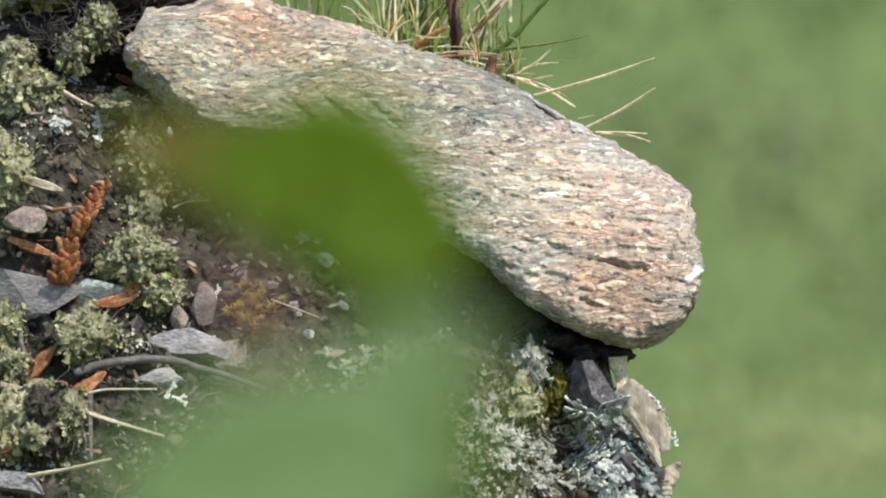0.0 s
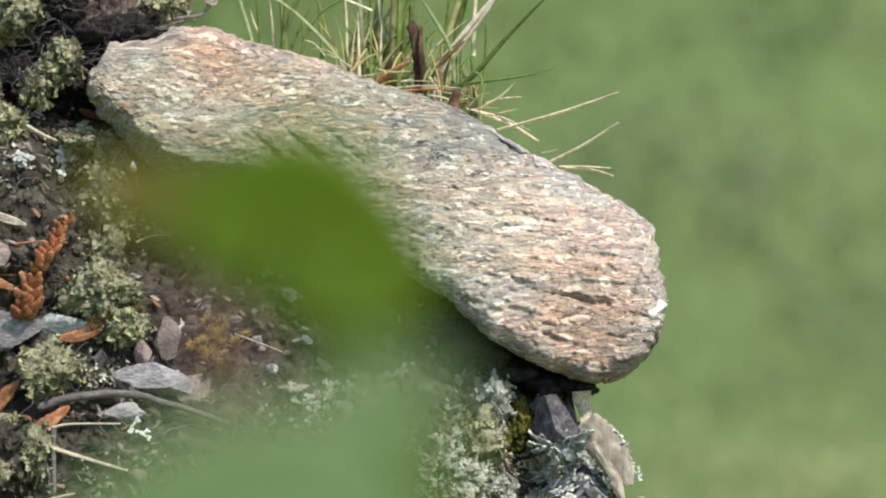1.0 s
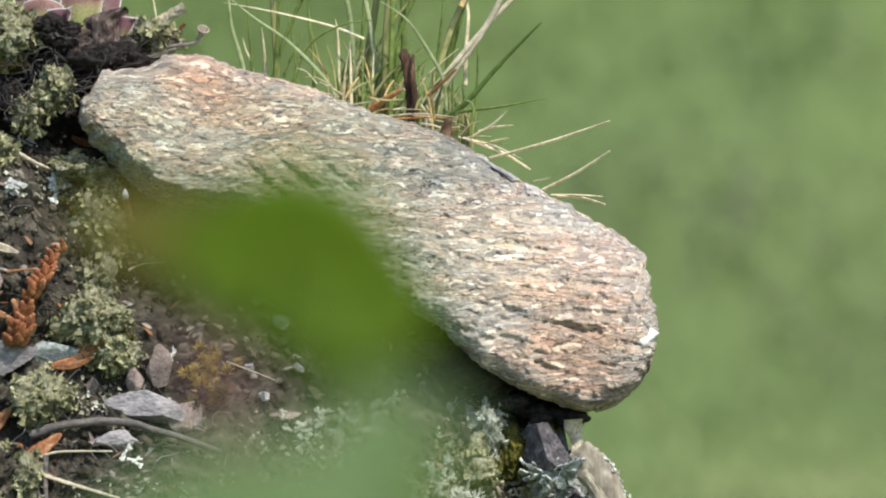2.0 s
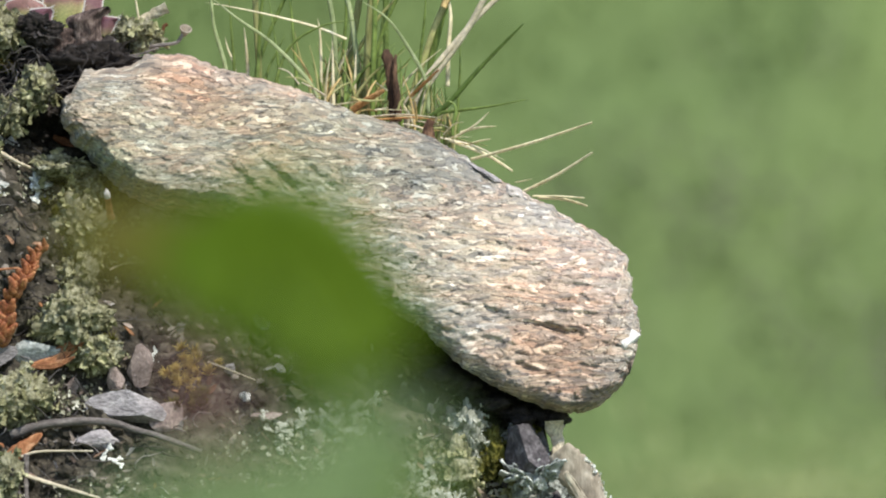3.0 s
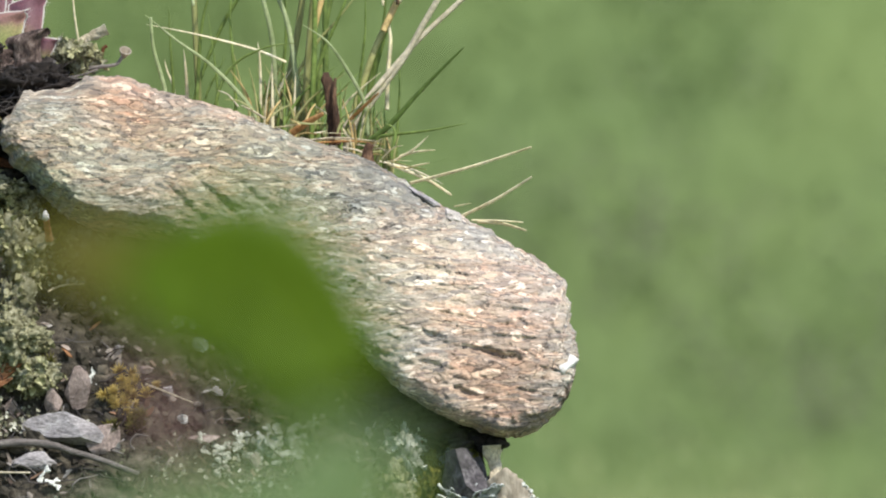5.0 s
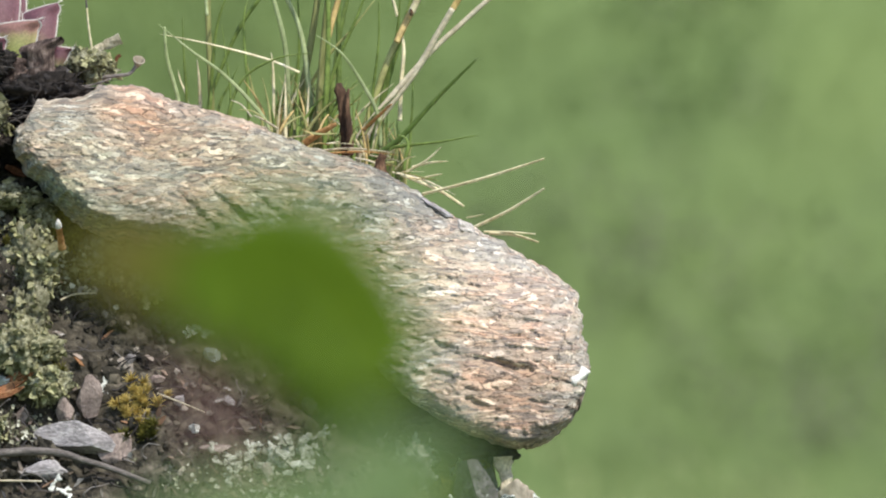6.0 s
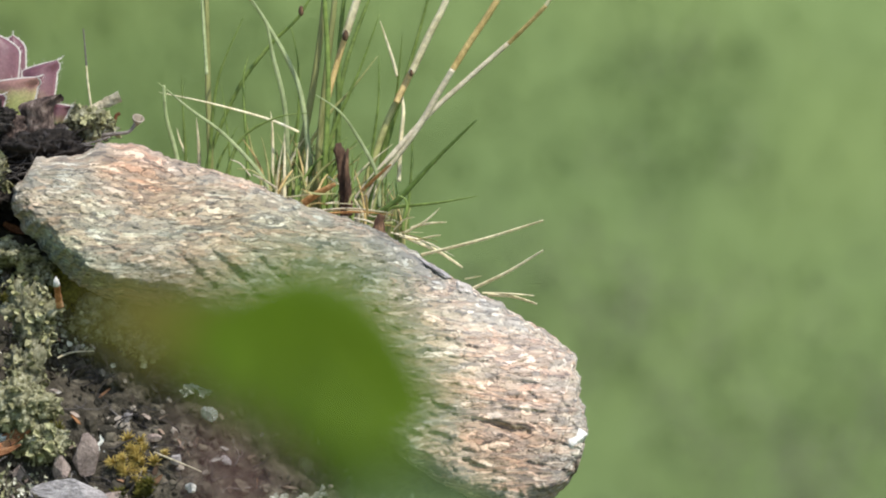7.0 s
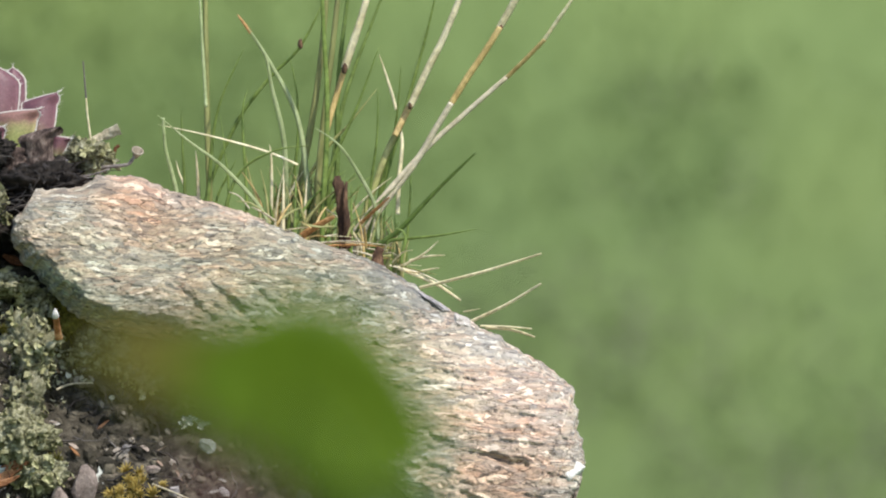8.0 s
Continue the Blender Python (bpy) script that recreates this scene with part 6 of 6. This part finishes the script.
blade(GRASS_PALE, 1.4, (-12.0, 66.6), (-13.2, 80.1), (-16.6, 92.8), (-18.6, 101.0), (-23.3, 108.3))
blade(GRASS, 1.1, (-32.4, 66.0), (-25.6, 83.2), (-17.4, 95.1), (-9.7, 103.3), (-3.7, 115.7), (-1.3, 125.5), depth=52)
node(-9.3, 104.5, 51, 0.85)
blade(STRAW, 0.75, (-9.1, 72.4), (-17.9, 75.8), (-33.0, 79.5), (-46.5, 82.0), sink=0, depth=34)
blade(GRASS_PALE, 1.15, (-41.2, 64.6), (-44.3, 75.5), (-45.2, 83.9), tip=0.6)
blade(GRASS_PALE, 1.1, (-17.8, 59.2), (-28.3, 70.7), (-38.3, 77.9), (-46.8, 84.6), depth=33)
blade(GRASS, 0.9, (-27.7, 61.7), (-23.8, 70.8), (-14.9, 76.1), (-5.5, 77.6), depth=33)
blade(GRASS, 0.9, (-22.6, 65.6), (-24.2, 84.9), (-22.9, 92.4))
blade(GRASS, 0.9, (-10.4, 65.2), (-9.3, 78.7), (-9.8, 90.7), (-12.2, 101.6))
blade(GRASS_PALE, 1.1, (11.8, 61.6), (7.3, 70.2), (1.8, 77.8), (-4.9, 82.4), depth=34)
blade(GRASS, 1.3, (-3.9, 58.6), (0.2, 73.7), (6.1, 88.1), (11.5, 104.2))
blade(GRASS_DRY, 1.0, (-7.2, 66.7), (-1.4, 77.1), (4.4, 83.9), (11.3, 93.1))
blade(GRASS, 0.8, (10.4, 67.2), (11.7, 80.8), (11.5, 93.5))
blade(STRAW, 0.9, (16.7, 87.7), (14.6, 94.4), (11.7, 102.4), sink=0)
blade(STRAW, 1.2, (17.9, 68.9), (18.5, 78.0), (17.9, 83.1), tip=0.6)
blade(GRASS, 1.0, (13.1, 67.3), (16.4, 82.1), (17.6, 99.3))
blade(GRASS_SHADED, 1.8, (9.9, 48.9), (17.6, 55.1), (27.1, 65.8), (37.9, 76.9), depth=33, tip=0.3)
node(27.1, 65.5, 32, 0.45)
blade(GRASS, 1.0, (15.8, 52.7), (19.9, 53.5), (29.2, 54.7), (38.6, 56.6), sink=2, depth=32)
blade(GRASS, 0.8, (20.5, 54.0), (21.0, 64.5), (20.9, 74.3))
blade(GRASS, 0.9, (19.2, 49.5), (20.0, 53.2), (19.3, 55.5), (17.2, 56.3), sink=2, depth=30)
blade(STRAW, 1.0, (-35.3, 63.7), (-35.8, 70.5), (-36.4, 75.5))
blade(STRAW, 0.7, (-38.9, 65.1), (-40.6, 69.6), (-41.4, 72.7))
blade(GRASS, 0.8, (-39.0, 65.6), (-39.9, 76.3), (-40.5, 86.8))
blade(GRASS, 0.6, (-27.5, 67.7), (-28.8, 76.7), (-30.0, 85.0))
blade(GRASS, 0.7, (-30.3, 63.1), (-27.5, 69.2), (-25.4, 73.7))
blade(STRAW, 0.8, (-15.9, 68.0), (-16.2, 74.0), (-16.8, 77.7))
blade(GRASS_DRY, 0.8, (-19.0, 60.4), (-21.5, 67.9), (-23.0, 74.6))
NEEDLES = "stiff pale straw pointing outward"
blade(STRAW, 1.15, (23.9, 40.6), (40.0, 45.1), (56.2, 50.6), sink=0, depth=24, label=NEEDLES, tip=0.55)
blade(STRAW, 1.1, (37.7, 32.0), (47.0, 36.7), (56.3, 42.7), sink=0, depth=6, label=NEEDLES, tip=0.55)
blade(STRAW, 1.2, (40.4, 31.0), (47.2, 31.0), (54.2, 30.6), sink=0, depth=4, label=NEEDLES, tip=0.55)
blade(STRAW, 1.0, (41.9, 30.6), (48.7, 30.2), (55.0, 28.4), sink=0, depth=3, label=NEEDLES, tip=0.55)
blade(STRAW, 0.6, (35.8, 34.6), (38.0, 35.0), (40.4, 35.6), sink=0, depth=20)
blade(STRAW, 1.0, (18.2, 45.8), (28.1, 41.9), (35.1, 37.6), sink=0, depth=24, label=NEEDLES, tip=0.55)
blade(STRAW_GREY, 0.8, (15.9, 46.4), (25.0, 44.2), (32.9, 40.5), sink=0, depth=26)
blade(STRAW, 0.8, (19.7, 46.5), (24.9, 49.6), (28.8, 53.3), sink=0, depth=26)
blade(STRAW, 0.8, (21.2, 47.7), (25.6, 49.0), (30.7, 49.5), sink=0, depth=26)
blade(STRAW_GREY, 1.2, (-4.5, 51.5), (5.3, 52.4), (16.5, 51.5), sink=0, depth=27)
blade(ORANGE, 1.0, (-3.0, 50.9), (8.3, 51.6), (17.3, 50.9), sink=0, depth=26, label="orange dead blade")
blade(ORANGE, 2.4, (-7.5, 53.5), (-3.6, 56.3), (0.9, 58.9), sink=0, depth=28, label="orange dead blade", tip=0.5)
blade(ORANGE, 1.2, (8.1, 57.4), (11.8, 61.0), (15.4, 64.4), sink=0, depth=34, label="orange dead blade", tip=0.5)
for _ in range(110):
    f = order.random()
    x0, z0 = np.interp(f, [0, 0.45, 1], [-17.4, -2.3, 19.7]), np.interp(f, [0, 0.45, 1], [56.7, 52.6, 46.5])
    lean, tall = order.gauss(0.12, 0.35), order.uniform(6, 20) * (1 - 0.5 * abs(f - 0.45))
    kind = order.choice((GRASS, GRASS, GRASS, GRASS_DRY, GRASS_DRY, OLIVE, OLIVE, GOLD, STRAW))
    blade(kind, order.uniform(0.55, 1.1), (x0, z0), (x0 + lean * tall * 0.4, z0 + tall * 0.55), (x0 + lean * tall * 1.1, z0 + tall))
for _ in range(30):
    f = order.random()
    x0, z0 = np.interp(f, [0, 0.3, 0.6, 1], [-20.5, -6.8, 5.3, 25.0]), np.interp(f, [0, 0.3, 0.6, 1], [58.9, 55.5, 52.1, 43.6])
    a, ln = order.uniform(-0.5, 3.6), order.uniform(3, 9)
    x0, z0 = x0 + order.gauss(0, 1.5), z0 + order.uniform(-1.0, 1.5)
    blade(order.choice((STRAW, GOLD, GOLD, STRAW_GREY, GRASS_DRY)), order.uniform(0.4, 0.8), (x0, z0), (x0 + ln * 0.5 * math.cos(a), z0 + ln * 0.42 * math.sin(a) + order.uniform(-0.4, 0.8)), (x0 + ln * math.cos(a), z0 + 0.7 * ln * math.sin(a)), sink=0, depth=order.uniform(21, 29), tip=0.4, label="withered curl of old grass")
bm = Shape()
sweep(bm, spline([at(4.1, 50.5, 30), at(3.5, 56.5, 30), at(2.5, 64.0, 30), at(1.3, 69.7, 31)], 24), lambda u: 0.0016 * (1.05 - 0.15 * u) * (1.0 if u < 0.85 else 1.1 - 4 * (u - 0.85)), 8, 0.5, 0.35)
part("old_sheath", bm, BARK, tuft, "dark brown rotted sheath")
bm = Shape()
sweep(bm, spline([at(4.7, 50.6, 29), at(4.4, 56.6, 28), at(3.7, 64.0, 28), at(3.9, 68.3, 29)], 24), lambda u: 0.0011 * (1.1 - 0.75 * u), 7, 0.5, 0.35)
part("old_sheath", bm, BARK, tuft, "dark brown rotted sheath")
bm = Shape()
sweep(bm, spline([at(12.7, 45.7, 18), at(12.6, 48.5, 18), at(13.4, 51.1, 18)], 12), lambda u: 0.0022 * (1.0 - 0.55 * u), 7, 0.6, 0.5)
part("old_sheath", bm, BARK, tuft, "dark brown rotted sheath")


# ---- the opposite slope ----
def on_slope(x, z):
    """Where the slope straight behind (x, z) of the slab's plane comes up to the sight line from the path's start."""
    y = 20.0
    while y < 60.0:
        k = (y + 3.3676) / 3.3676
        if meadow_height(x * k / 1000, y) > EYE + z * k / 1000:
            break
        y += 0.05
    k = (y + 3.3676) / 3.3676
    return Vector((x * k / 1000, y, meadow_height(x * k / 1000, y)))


BUSH = speckled("dull_bush_leaf", [(0.3, (0.082, 0.088, 0.055)), (0.55, (0.098, 0.105, 0.065)), (0.75, (0.115, 0.122, 0.076))], 60, relief=0, vary=0, through_light=0.2)
BUSH_GREEN = speckled("green_bush_leaf", [(0.3, (0.06, 0.1, 0.03)), (0.55, (0.078, 0.122, 0.038)), (0.75, (0.095, 0.142, 0.046))], 60, relief=0, vary=0, through_light=0.25)
TURF = scatter_material("meadow_turf", [(0.0, (0.125, 0.175, 0.057)), (0.5, (0.131, 0.184, 0.059)), (0.85, (0.138, 0.19, 0.062)), (1.0, (0.149, 0.196, 0.068))], size=40, patchy=True)
DRY_TURF = scatter_material("dry_turf", [(0.0, (0.34, 0.39, 0.17)), (1.0, (0.52, 0.55, 0.27))], size=40)


def shrub_clump(x, z, w, h, seed, leaf, label):
    rnd = random.Random(seed)
    foot = on_slope(x, z) - Vector((0, 0, h * 0.55))
    ob = thing("low_bush", foot, label, "bush", "bushes on the slope")
    for _ in range(7):
        bm = Shape()
        tip = foot + Vector((rnd.gauss(0, w * 0.3), rnd.gauss(0, w * 0.2), h * rnd.uniform(0.5, 0.9)))
        sweep(bm, [foot - Vector((0, 0, 0.1)), (foot + tip) / 2 + Vector((rnd.gauss(0, 0.02), 0, 0.03)), tip], lambda u: 0.008 * (1.2 - u), 5)
        part("branch", bm, TWIG, ob)
    bm = Shape()
    for _ in range(int(600 * w * h)):
        q = foot + Vector((rnd.gauss(0, w * 0.33), rnd.gauss(0, w * 0.25), h * (0.55 + rnd.gauss(0, 0.24))))
        a = Vector((rnd.gauss(0, 1), rnd.gauss(0, 1), rnd.gauss(0, 1))).normalized()
        b = a.orthogonal().normalized() * 0.012
        a = a * 0.028
        bm.faces.add([bm.verts.add(q + o) for o in (-a, b, a, -b)])
    part("foliage", bm, leaf, ob, smooth=False)


GREY_BUSH = "low grey-green bush on the distant slope"
GREEN_BUSH = "low dark green bush on the distant slope"
shrub_clump(88.5, 16.0, 1.0, 0.75, 1, BUSH, GREY_BUSH)
shrub_clump(107.0, 60.0, 0.6, 0.6, 2, BUSH_GREEN, GREEN_BUSH)
shrub_clump(109.5, 86.0, 0.55, 0.6, 3, BUSH_GREEN, GREEN_BUSH)
shrub_clump(128.4, -23.9, 0.95, 0.65, 4, BUSH, GREY_BUSH)
shrub_clump(157.0, -6.0, 0.8, 0.7, 6, BUSH_GREEN, GREEN_BUSH)


def turf():
    rnd = random.Random(17)
    green, dry = Shape(), Shape()
    for i in range(13800):
        x, y = -2.4 + 5.6 * (i % 84 + rnd.random()) / 84, 27 + 11 * (i // 84 + rnd.random()) / 158
        bm = green
        if i > 13200:
            spot = on_slope(105.9, -61.4)
            x, y, bm = rnd.gauss(spot.x, 0.2), rnd.gauss(spot.y, 0.2), dry
        foot = Vector((x, y, meadow_height(x, y) - 0.01))
        for _ in range(3):
            w = Vector((rnd.gauss(0, 0.4), rnd.gauss(0, 0.4), 1)) * rnd.uniform(0.03, 0.10)
            o = foot + Vector((rnd.gauss(0, 0.04), rnd.gauss(0, 0.04), 0))
            side = Vector((rnd.uniform(0.004, 0.009), rnd.gauss(0, 0.004), 0))
            bm.faces.add([bm.verts.add(c) for c in (o - side, o + side, o + w * 0.6 + side * 0.6, o + w + Vector((w.x, w.y, 0)) * 0.4, o + w * 0.6 - side * 0.6)])
    solid("meadow_grass", green, TURF, "short green grass on the distant slope", "grass", kind="stuff", smooth=False)
    solid("dry_grass", dry, DRY_TURF, "patch of yellowish dry grass on the slope", "grass", kind="stuff", smooth=False)


turf()
